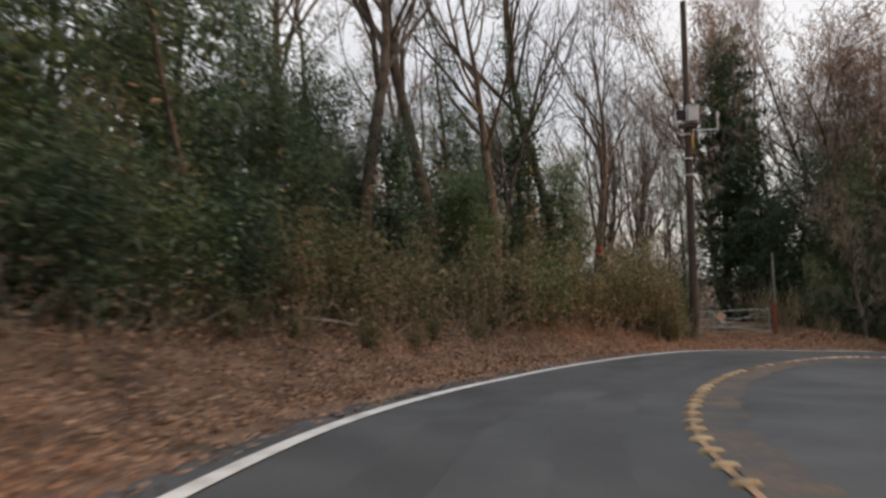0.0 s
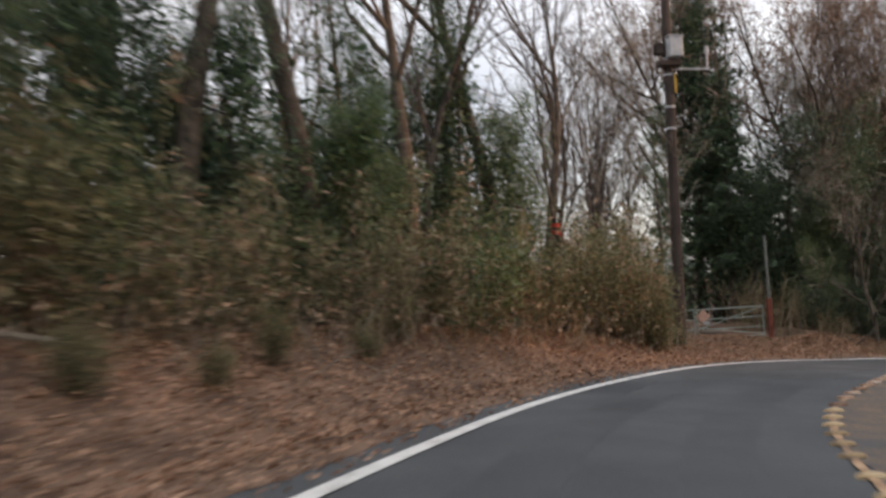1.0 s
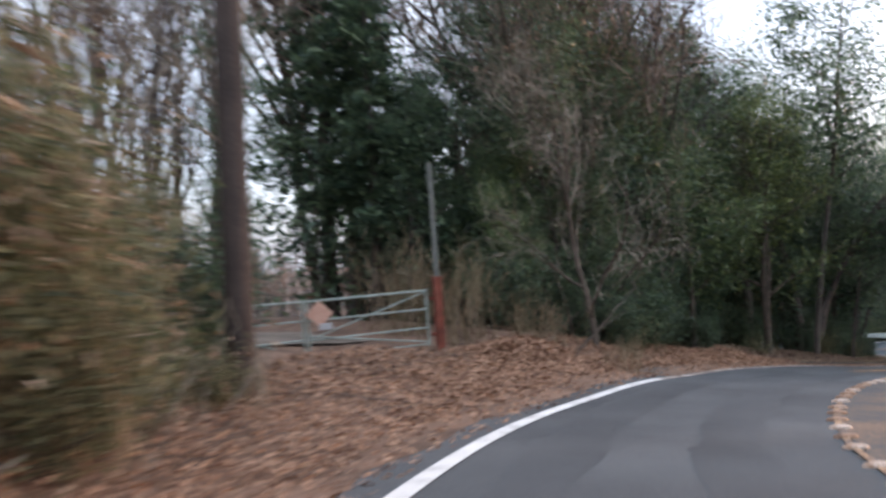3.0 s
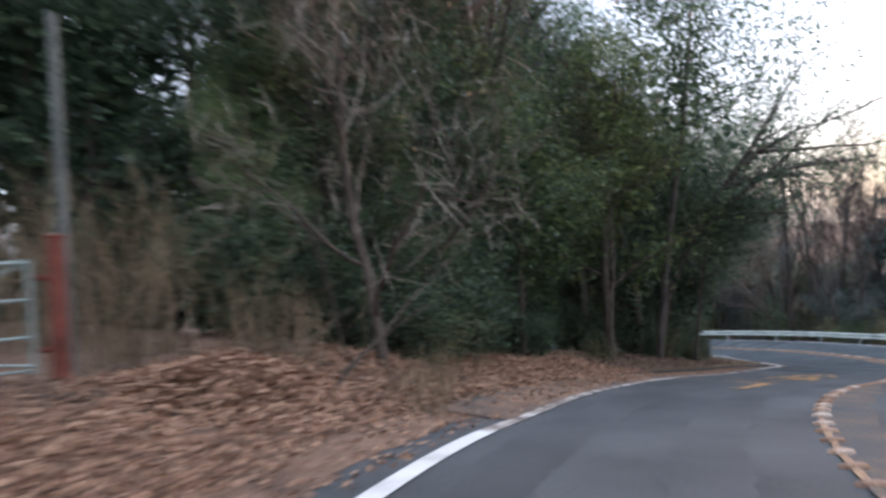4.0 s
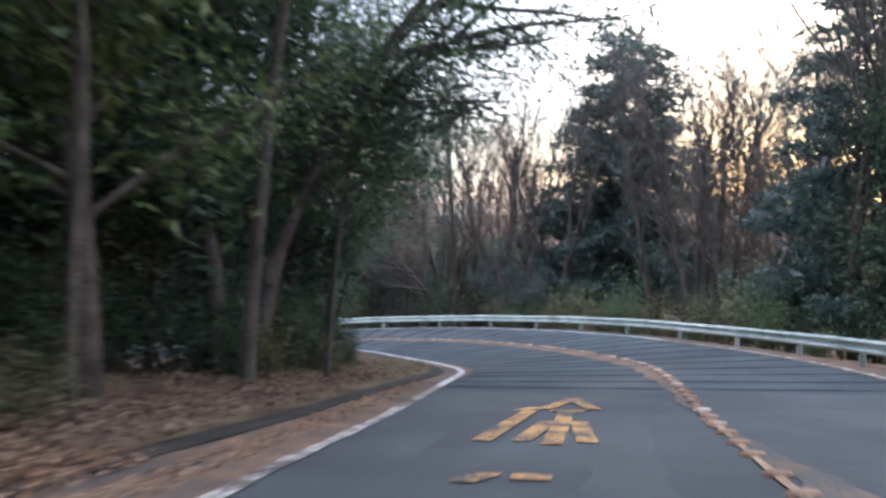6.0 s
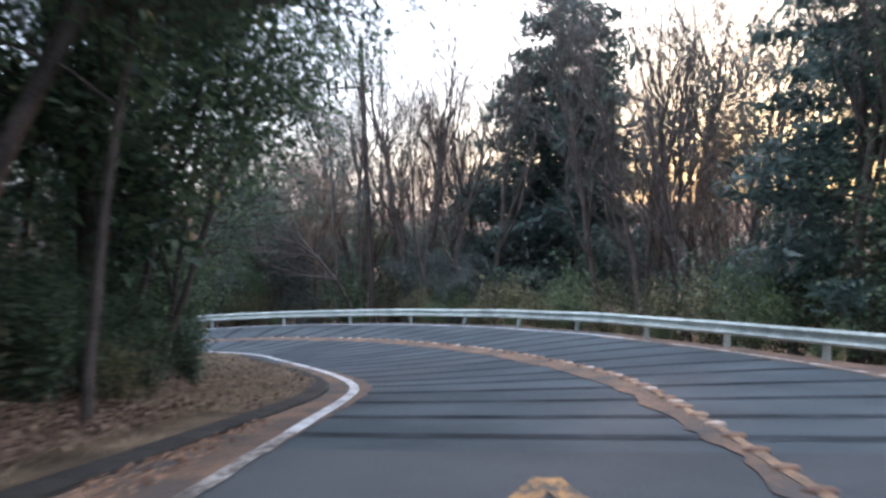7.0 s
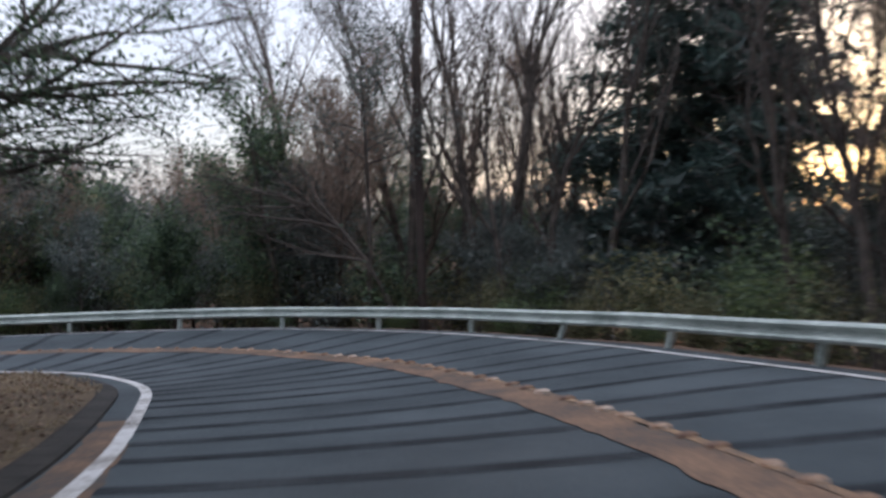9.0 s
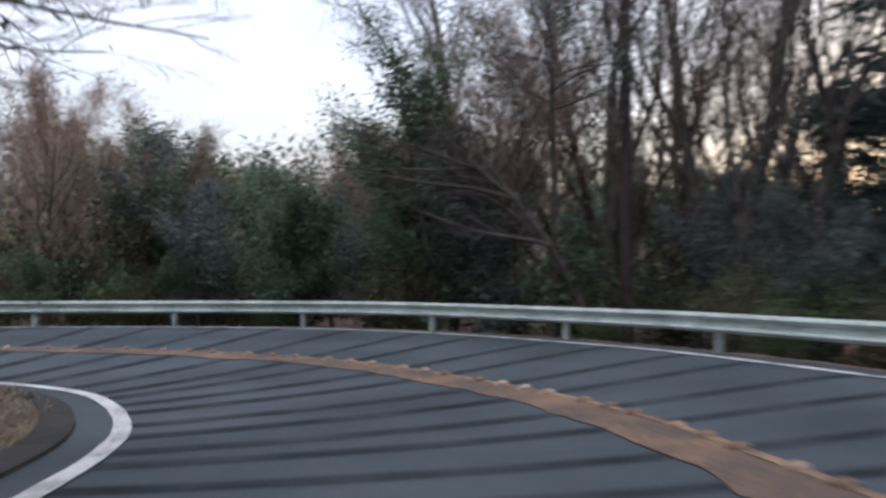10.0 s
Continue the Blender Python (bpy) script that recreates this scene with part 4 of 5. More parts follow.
for x, y, key, size in ((-2.4, 21.8, "tall0", 1.0), (-0.3, 24.6, "tall0", 1.05), (-4.2, 25, "tall1", 1.0), (2.0, 28.5, "bare0", 1.0), (4.3, 30.3, "tall0", 1.05), (6.7, 35.9, "tall0", 0.85),
                        (8.5, 35.9, "bare2", 0.75), (9.0, 45.9, "tall0", 0.8), (-2, 33, "bare1", 1.0), (1, 38, "bare3", 0.9), (4.5, 44, "bare1", 0.9), (-6, 30, "tall0", 1.1), (-8, 38, "bare0", 1.0), (3, 34, "brown0", 0.8),
                        (11, 48, "bare1", 0.8), (13, 52, "bare3", 0.9), (8, 50, "bare2", 1.0), (6, 54, "bare0", 1.1), (10.5, 56, "bare1", 1.0), (7.9, 28.5, "hedge1", 0.5), (7.7, 28.0, "hedge0", 0.5), (8.3, 34.2, "hedge0", 1.1), (10.2, 44, "brown1", 0.9), (9.8, 39, "tall1", 0.75), (12.4, 45, "bare2", 0.9), (12.0, 48.5, "brown0", 0.9), (13.2, 47.0, "bare0", 0.8), (8, 41, "bare1", 0.9), (5, 40, "brown1", 1.0), (10, 43, "bare3", 0.8), (7, 45, "brown0", 0.9), (7.5, 27.5, "hedge0", 0.5), (8.3, 29.2, "hedge1", 0.38), (8.0, 31.2, "hedge0", 0.65), (7.2, 31.2, "hedge1", 0.9), (8.2, 32.8, "hedge0", 0.7), (6.4, 33.0, "bush0", 0.9),
                        (1.6, 26.5, "tall0", 0.9), (7.2, 29.3, "cane0", 0.9), (10.1, 33.8, "ivy0", 0.6), (9.05, 30.2, "hedge1", 0.42), (8.8, 30.9, "bush1", 0.6), (9.3, 32.1, "shade0", 0.6), (9.5, 30.75, "dry1", 0.5), (7.2, 28.2, "cane0", 0.9), (7.5, 30.9, "cane0", 0.95), (7.4, 29.9, "cane0", 1.05), (6.3, 27.4, "cane0", 0.95), (9.0, 37.8, "stem0", 0.95),
                        (-1.4, 22.0, "fine0", 0.6), (-4.4, 14.5, "high0", 0.9), (-3.4, 22.8, "high0", 0.62), (-4.4, 20.2, "high0", 0.75), (-3.4, 17.0, "fine0", 0.55), (0.4, 23.6, "fine1", 0.5), (3.3, 30.2, "fine0", 0.76), (4.7, 31.6, "lime0", 0.65), (3.0, 30.6, "ivy0", 1.0), (0.2, 27.2, "ivy0", 0.85), (1.6, 32.0, "fine0", 0.8), (-8, 24, "dark0", 1.3), (-1.5, 30, "green1", 0.65), (-11, 22, "dark1", 1.2),
                        (-1, 28, "brown1", 0.9), (6.5, 41, "bare2", 0.9), (-5, 45, "brown0", 1.0), (2, 50, "bare0", 1.0)):
    plant(key, x, y, size)

# behind the gate: cedars and evergreens, tall bare crowns among them
for x, y, key, size in ((15.4, 43.6, "cedar0", 0.85), (16.8, 44.9, "cedar0", 0.95), (16.0, 41.6, "cedar0", 0.62), (17.6, 42.4, "fine0", 0.85), (19.6, 43.2, "dark0", 0.9), (21.5, 45.5, "high0", 1.1), (24.5, 44.6, "lime0", 1.05), (27, 45.0, "high0", 1.15), (29.5, 44.6, "fine1", 1.15),
                        (18.6, 39.6, "fine1", 0.6), (20.6, 38.9, "fine0", 0.5), (24.4, 40.9, "fine0", 0.72), (27.0, 41.2, "fine1", 0.85), (16.4, 40.6, "fine0", 0.6), (32.6, 43.8, "fine0", 1.25), (30.6, 41.2, "lime0", 0.95), (33.4, 46.2, "cedar0", 0.85), (35.6, 45.4, "high0", 1.15), (35.4, 46.0, "fine0", 0.9),
                        (36.8, 42.2, "high0", 0.72), (38.6, 46.4, "fine0", 1.0), (40.4, 45.2, "fine0", 1.1), (45.3, 47.4, "high0", 0.9), (42.6, 47.6, "fine0", 0.85), (45.2, 49.4, "fine1", 0.8), (47.8, 50.2, "fine1", 0.8), (34.5, 49.5, "dark1", 1.1), (39.5, 50.5, "dark0", 1.0), (44.0, 51.5, "dark2", 0.8),
                        (33.8, 41.7, "high0", 1.32), (35.2, 43.4, "fine0", 1.3), (36.6, 45.0, "dark1", 0.95)):
    plant(key, x, y, size)
for x, y, key, size in ((17.6, 44.6, "haze1", 1.5), (19.6, 46.2, "brown1", 2.0), (21.6, 44.2, "haze1", 1.5), (23.4, 46.4, "haze1", 1.45), (20.6, 42.8, "brown0", 1.6), (26.2, 46.8, "haze1", 1.4), (29.0, 48.0, "haze1", 1.35), (24.8, 43.4, "brown1", 1.7), (16.4, 47.4, "haze0", 1.6), (19.2, 41.6, "haze1", 1.15), (21.2, 41.8, "fine1", 1.0), (23.0, 42.0, "grey0", 1.1), (24.2, 42.6, "lime0", 1.0), (25.8, 43.0, "haze0", 1.3), (27.6, 43.0, "grey0", 0.95), (29.4, 46.0, "haze1", 1.1), (30.7, 44.6, "tall1", 1.15),
                        (19.0, 36.4, "droop0", 0.9), (20.1, 39.8, "stem0", 0.95), (22.0, 39.2, "droop0", 1.05), (10.05, 31.95, "crook0", 1.0), (29.8, 40.5, "stem0", 0.66), (41.4, 48.2, "stem0", 0.9), (31.0, 45.2, "bare3", 0.8)):
    plant(key, x, y, size)
for x, y in ((17.4, 34.4), (18.3, 35.3), (19.3, 36.2), (20.4, 36.9), (21.6, 37.9), (22.8, 38.7), (23.9, 39.4), (25.2, 40.4), (26.6, 41.2)):
    if x > 20:
        plant(pick("shade0", "deep0", "deep0"), x + rng.uniform(-0.3, 0.3), y + 0.3, rng.uniform(0.4, 0.55))
    if x < 19.5:
        plant("dry1", x + 0.5, y - 0.1, rng.uniform(0.5, 0.8))
s = 53.0
while s < 74.5:
    plant(pick("shade0", "deep0", "shade0"), *beside(s, 4.4 + rng.uniform(-0.4, 0.5)), rng.uniform(0.4, 0.62))
    plant(pick("shade0", "deep0", "deep1"), *beside(s + 0.6, 6.9 + rng.uniform(-0.6, 0.6)), rng.uniform(0.8, 1.2))
    plant("deep0", *beside(s + 0.2, 9.6 + rng.uniform(-0.6, 0.6)), rng.uniform(1.2, 1.7))
    plant(pick("shade0", "shade0", "dry1"), *beside(s + 1.1, 3.1 + rng.uniform(-0.3, 0.4)), rng.uniform(0.3, 0.48))
    plant(pick("dry1", "deep1", "dry1"), *beside(s + 0.5, 2.5 + rng.uniform(-0.3, 0.4)), rng.uniform(0.25, 0.4))
    s += 1.6
for x, y, size in ((47.5, 49.2, 0.45), (48.3, 50.1, 0.5), (46.9, 49.9, 0.6), (41.95, 44.75, 0.36), (40.9, 45.6, 0.55), (39.0, 44.4, 0.45), (37.4, 43.9, 0.5)):
    plant("shade0", x, y, size)
for s, o, size in ((72.0, 4.0, 0.5), (74.6, 4.4, 0.55), (76.0, 4.8, 0.6)):
    plant("shade0", *beside(s, o), size)
# low boughs that hang forward to the leaf strip past the gate
for s, o, key, size in ((52.4, 3.7, "shade0", 0.5), (53.2, 4.6, "fine1", 0.42), (54.0, 3.7, "shade0", 0.62), (55.0, 4.8, "fine0", 0.5), (55.7, 3.9, "shade0", 0.7), (57.0, 4.3, "fine1", 0.5), (57.8, 4.0, "shade0", 0.72), (59.2, 4.6, "fine0", 0.48), (60.2, 4.3, "shade0", 0.68), (61.6, 4.7, "fine1", 0.45), (62.6, 4.5, "shade0", 0.6)):
    plant(key, *beside(s, o), size)
# two high crowns added over the roadside shrubs to keep the sky light off them
for s, o, size in ((55.6, 4.3, 0.78), (58.8, 4.6, 0.85)):
    plant("high0", *beside(s, o), size)
# a tree that leans its crown out over the inside of the bend
plant("high0", 42.9, 46.3, 0.95, 0, (15, 7))
plant("high0", 40.6, 45.2, 0.85, 0, (10, 8))
plant("high0", 43.8, 46.9, 0.9, 40, (13, -2))
for x, y, key, size in ((45.4, 48.3, "round0", 0.45), (46.8, 49.7, "round0", 0.5), (43.6, 47.4, "round0", 0.42), (44.6, 49.2, "fine0", 0.55), (42.0, 46.8, "round0", 0.4)):
    plant(key, x, y, size)
for x, y, key, size in ((15.5, 36.5, "dry0", 1.0), (15.8, 36.9, "dry0", 1.1), (17.1, 35.9, "dry1", 0.9), (17.6, 36.3, "dry1", 1.0), (17.0, 36.5, "dry0", 0.55)):
    plant(key, x, y, size)
for s, o, key, size in ((50.9, 5.6, "dry0", 1.0), (51.6, 5.4, "dry0", 0.8), (51.2, 6.3, "dry0", 1.1), (34, 3.5, "dry1", 0.8), (24, 3.5, "dry1", 0.9),
                        (29, 3.5, "dry1", 0.8), (39, 3.2, "dry1", 0.8), (42, 3.0, "dry1", 0.7), (70, 3.6, "dry1", 0.5), (66, 3.9, "dry1", 0.6)):
    plant(key, *beside(s, o), size)
r = np.random.default_rng(21)
s_ = r.uniform(6, 44, 5200)
kk = (s_ / STEP).astype(int)
o_ = np.interp(s_, [20, 30, 43], [3.6, 3.1, 2.7]) + np.clip(r.normal(size=5200), -2, 2) * 0.55
base = LEFT[kk] + SIDE[kk] * o_[:, None]
zz = lie(base)[0] + np.abs(r.normal(size=5200)) * 0.55 + 0.05
v, f = leaves(r, np.c_[base, zz], 0.10, 0.5, 0.2, 0.2)
tagged(mesh_object("dead_leaves", v, f, LEAF_BROWN), "withered leaves caught in the shrubs on the bank", "dead leaves", kind="stuff")
sticks = []
for k in r.choice(5200, 520, replace=False):
    p0 = np.array([*base[k], lie([base[k]])[0][0] - 0.05])
    out = np.array([*(-SIDE[kk[k]] * r.uniform(-0.5, 0.7) + AHEAD[kk[k]] * r.normal() * 0.6), r.uniform(0.3, 1.1)])
    p_ = curved(r, p0, out / np.linalg.norm(out), r.uniform(0.5, 1.5), 3, 0.12, -0.03)
    sticks.append((p_, np.linspace(0.011, 0.005, 4)))
v, f = tubes(sticks, 3)
tagged(mesh_object("dead_twigs", v, f, PALE_BARK), "tangle of pale dead twigs at the foot of the shrubs", "twigs", kind="stuff")
way_ = spline([(12.6, 37.0, 0), (12.0, 39.0, 0), (10.6, 43.0, 0), (8.5, 50.0, 0), (6.5, 60.0, 0)], 60)[:, :2]
dv = np.gradient(way_, axis=0)
dv = np.stack([-dv[:, 1], dv[:, 0]], 1) / np.linalg.norm(dv, axis=1)[:, None]
lane = np.concatenate([way_ + dv * o for o in (-1.3, -0.5, 0.5, 1.3)])
bumpy = np.array([noise.noise(Vector((x * 0.5, y * 0.5, 0))) * 0.10 + noise.noise(Vector((x * 1.7, y * 1.7, 3))) * 0.05 for x, y in lane])
lf = [[c * 60 + k, c * 60 + k + 1, (c + 1) * 60 + k + 1, (c + 1) * 60 + k] for c in range(3) for k in range(59)]
tagged(mesh_object("dirt_track", np.c_[lane, lie(lane)[0] + bumpy + 0.045], lf, TRACK), "pale earth track running in behind the gate", "track", kind="structure")
# far brown thicket seen through the gate
for k in range(14):
    plant(pick("brown0", "brown1", "twiggy0"), 1.5 + 1.2 * k + rng.uniform(-0.6, 0.6), 66 + rng.uniform(-5, 8) - 0.3 * k, rng.uniform(0.5, 0.75))

for x, y, key, size in ((12.3, 48.9, "haze0", 0.34), (13.2, 49.6, "twiggy0", 0.85), (14.0, 48.6, "haze0", 0.36), (14.6, 50.2, "twiggy0", 0.9), (13.0, 56.8, "haze0", 0.46), (14.6, 56.6, "haze1", 0.4), (15.8, 56.5, "haze0", 0.5), (11.4, 52.0, "haze1", 0.34)):
    plant(key, x, y, size)

# past the guardrail: low green growth, thicket, then the wood
s = 40.0
while s < 128:
    plant(pick("bush1", "hedge1", "bush0"), *past_rail(s, 2.4 + rng.uniform(-0.3, 0.6)), rng.uniform(0.5, 0.7))
    plant(pick("bush0", "deep1", "deep0"), *past_rail(s + 0.8, 4.6 + rng.uniform(-0.6, 1.0)), rng.uniform(0.7, 0.95))
    if int(s / 2.5) % 2:
        plant(pick("deep0", "deep1", "deep0"), *past_rail(s + 0.3, 7.8 + rng.uniform(-1, 1.5)), rng.uniform(0.75, 1.0))
    s += 2.5


s = 92.0
while s < 127:
    lush = 1.4 if s > 97 else 1.0
    plant(pick("hedge1", "hedge0", "hedge0"), *past_rail(s, 3.2 + rng.uniform(-0.5, 1.2)), lush * rng.uniform(0.5, 0.7))
    plant(pick("hedge1", "deep1", "bush0"), *past_rail(s + 0.9, 5.6 + rng.uniform(-0.6, 1.4)), lush * rng.uniform(0.75, 1.0))
    s += 2.1


def open_sky(x, y):
    """The gap in the wood past the lower bend, where only low trees stand."""
    a = math.degrees(math.atan2(x - 49.8, y - 44.3))
    return 30 < a < 50


def clear_view(x, y):
    """The open lane through the wood towards the great dark conifers."""
    a = math.degrees(math.atan2(x - 38, y - 38.5))
    return 77 < a < 86 and x < 73


def canopy(x, y):
    """How high the low trees of that gap stand at a place: their tops rise gently away from the bend."""
    d = math.hypot(x - 49.8, y - 44.3)
    return -6.2 + d * (0.085 if open_sky(x, y) else 0.15) - ground_at(x, y)


def low_wood(x, y):
    """Left of that gap the wood is lower and brown."""
    a = math.degrees(math.atan2(x - 49.8, y - 44.3))
    return -30 < a <= 30 and y > 55


for x, y, key, size in ((68.2, 51.0, "bare3", 1.25), (70.0, 54.6, "grey0", 1.1), (68.0, 53.8, "bare1", 1.1), (66.4, 57.6, "haze1", 0.9), (64.4, 56.9, "fine0", 0.8), (64.9, 53.4, "wisp0", 0.72), (67.6, 57.2, "haze1", 0.78), (65.6, 55.2, "haze0", 0.75), (68.8, 55.0, "haze1", 0.75), (66.6, 36.6, "wisp0", 0.95), (63.2, 33.2, "wisp0", 0.85), (67.2, 38.6, "haze0", 0.85), (64.6, 35.6, "haze0", 0.8), (69.6, 36.4, "haze1", 0.8), (62.0, 35.6, "round1", 0.5), (76, 44.6, "conifer1", 1.25), (74.3, 43.2, "conifer1", 1.1), (77.5, 46.6, "conifer0", 1.3), (77.6, 42.6, "conifer0", 1.25), (66.5, 56.2, "round1", 0.8), (62.5, 60.0, "round0", 0.55), (68.4, 60.8, "round1", 0.9), (70.4, 62.2, "round0", 1.25), (69, 50.5, "bare1", 1.1), (68.5, 48.5, "bare0", 1.15), (70.5, 47, "bare3", 1.1),
                        (67, 50.5, "round1", 0.58), (70, 51, "round1", 0.64), (72.5, 49.5, "round1", 0.68), (69, 48.3, "round1", 0.52), (66.3, 47.8, "round1", 0.46), (74, 53, "round1", 0.78), (77, 50, "round1", 0.82), (73, 55.5, "dark0", 0.8),
                        (85.5, 73, "round1", 1.25), (88, 70, "round1", 1.2), (83, 69.5, "dark1", 0.8), (80, 66, "round1", 0.95), (90, 66, "dark0", 1.0), (69.5, 54.2, "haze1", 0.85), (72, 51.5, "bare0", 1.2), (74, 48.5, "bare3", 1.05), (66.8, 49.5, "bare2", 1.05),
                        (58.7, 65.7, "haze0", 0.6), (60.5, 65.5, "haze0", 0.5), (62, 67, "haze1", 0.48), (56.5, 68, "haze0", 0.75), (64, 69, "haze1", 0.48), (59, 70, "haze1", 0.65), (61, 71, "haze0", 0.7), (67.3, 72.4, "haze1", 0.55), (63.5, 76.0, "haze1", 0.62), (64.4, 60.4, "round1", 0.5), (65.2, 62.6, "round0", 0.55), (66.6, 60.2, "round1", 0.55), (57.5, 63.8, "round0", 0.3), (60.5, 62.5, "round0", 0.32), (62.5, 64.5, "round0", 0.35), (55.5, 65.5, "round0", 0.32), (65, 66.5, "round0", 0.5),
                        (80, 54, "round0", 1.0), (84, 50, "round1", 0.85), (82, 58, "round0", 1.05), (88, 53, "round1", 0.9), (78, 60, "round0", 1.0), (75, 58, "round1", 0.8), (90, 58, "round0", 1.1), (71, 60, "round1", 0.75), (68, 59, "round1", 0.7), (87, 46, "round1", 0.9),
                        (66, 38.5, "bare0", 1.1), (70, 37.5, "bare1", 1.1), (64, 37.4, "bare3", 1.05), (72, 39.5, "bare2", 1.4), (67.5, 39.8, "round1", 0.75), (71, 38.6, "round1", 0.85), (75, 38, "grey0", 1.2), (68.5, 36.5, "bare2", 1.3), (75, 54, "bare0", 1.2), (78, 57, "bare2", 1.15), (80, 52, "bare1", 1.1), (83, 49, "bare3", 1.1), (72, 57.5, "bare2", 1.0), (86, 55, "bare0", 1.2), (82, 54, "bare3", 1.1), (74, 50.5, "bare2", 1.0), (71.5, 53.5, "bare1", 0.9),
                        (64.6, 40.6, "bare3", 0.95), (64.4, 38.9, "grey0", 1.0), (66.3, 37.7, "bare1", 1.0), (67.8, 35.3, "grey0", 1.05), (63.0, 34.6, "grey0", 0.9), (61.5, 37.0, "grey0", 0.7), (60.0, 33.6, "bare0", 0.9), (65.0, 36.2, "bare3", 0.8), (69, 39, "bare2", 1.3), (54.9, 32.4, "conifer1", 0.8), (53.0, 31.0, "fine0", 1.0), (57.5, 31.5, "fine0", 1.05)):
    plant(key, x, y, size)
for k in range(40):
    a, d = radians(rng.uniform(-28, 30)), rng.uniform(26, 52)
    x, y = 49.8 + d * math.sin(a), 44.3 + d * math.cos(a)
    if lie([(x, y)])[2][0] > 9:
        plant(pick("haze0", "haze1", "haze0", "brown1"), x, y, rng.uniform(0.68, 0.85))
        plant("round0", x + 2.0, y - 1.0, rng.uniform(0.35, 0.5))
for k in range(30):
    a, d = radians(rng.uniform(29, 50)), rng.uniform(20, 46)
    x, y = 49.8 + d * math.sin(a), 44.3 + d * math.cos(a)
    plant(*((("round0", x, y, canopy(x, y) / 7.2), ("round1", x, y, canopy(x, y) / 9.2), ("haze0", x, y, canopy(x, y) / 10.5))[k % 3]))
# a closed middle storey of low evergreens under the tall trees
s = 40.0
while s < 128:
    for off, big in ((9.5, 0.8), (15.0, 1.0), (21.0, 1.2)):
        x, y = past_rail(s + rng.uniform(-1.2, 1.2), off + rng.uniform(-1.5, 2.5))
        z_, l_, r_ = lie([(x, y)])
        if r_[0] > 6 and l_[0] < -4 and not (clear_view(x, y) and big < 1):
            if low_wood(x, y):
                h = canopy(x, y) * rng.uniform(0.75, 1.0)
                plant("haze0", x, y, h / 10.5)
            else:
                key = pick("round0", "round1")
                h = canopy(x, y) if open_sky(x, y) else -3.5 - ground_at(x, y) if s > 84 else 7.0 * big
                plant(key, x, y, h * rng.uniform(0.75, 1.05) / (7.2 if key == "round0" else 9.2))
    s += 4.8
placed = 0
while placed < 62:
    s, off = rng.uniform(36, 128), 5.5 + 34 * rng.uniform(0, 1) ** 1.3
    x, y = past_rail(s, off)
    lz, dl, dr = lie([(x, y)])
    if dr[0] < 5.0 or dl[0] > -3.0 or x > 105 or y > 105:
        continue
    size = rng.uniform(1.05, 1.45)
    key = pick("bare0", "bare1", "bare2", "bare3", "grey0", "bare2", "grey0", "bare3", "haze1", "grey0", "dark1")
    if open_sky(x, y):
        key, size = "round1", canopy(x, y) * rng.uniform(0.8, 1.0) / 9.2
    elif clear_view(x, y):
        continue
    elif low_wood(x, y):
        if dr[0] < 12:
            continue
        key, size = pick("haze0", "haze1"), canopy(x, y) * rng.uniform(0.85, 1.05) / 11.5
    plant(key, x, y, size)
    placed += 1


def thicket(mat, seed, clumps, each, s0, s1, near, deep, tall, size, slim, label):
    """Tangled undergrowth below the trees past the guardrail, as one object."""
    r = np.random.default_rng(seed)
    cs = []
    while len(cs) < clumps:
        s_, off = r.uniform(s0, s1), near + deep * r.uniform(0, 1) ** 1.3
        x, y = past_rail(s_, off)
        z_, l_, r_ = lie([(x, y)])
        if r_[0] < near - 0.5 or l_[0] > -2:
            continue
        h = (0.55 if open_sky(x, y) or low_wood(x, y) else 1.0) * tall * r.uniform(0.5, 1.15) * (0.6 if r_[0] < near + 2 else 1.0)
        c = r.normal(size=(each, 3)) * [0.75, 0.75, h * 0.30] + [x, y, float(z_[0]) + h * 0.45]
        c[:, 2] = np.maximum(c[:, 2], float(z_[0]) + 0.05)
        cs.append(c)
    v, f = leaves(r, np.concatenate(cs), size, slim, 0.0, -0.5 if slim < 0.1 else 0.3)
    return tagged(mesh_object("undergrowth", v, f, mat), label, "undergrowth", kind="stuff")


thicket(LEAF_GREY, 301, 560, 90, 40, 128, 6.0, 34, 5.6, 0.24, 0.5, "dark evergreen undergrowth below the roadside wood")
thicket(LEAF_OLIVE, 302, 130, 90, 44, 128, 5.0, 8, 2.4, 0.15, 0.45, "olive-green scrub behind the guardrail")
thicket(GREY_TWIG, 303, 620, 70, 40, 128, 6.0, 34, 8.0, 1.1, 0.020, "tangle of leafless grey-brown twigs below the trees")


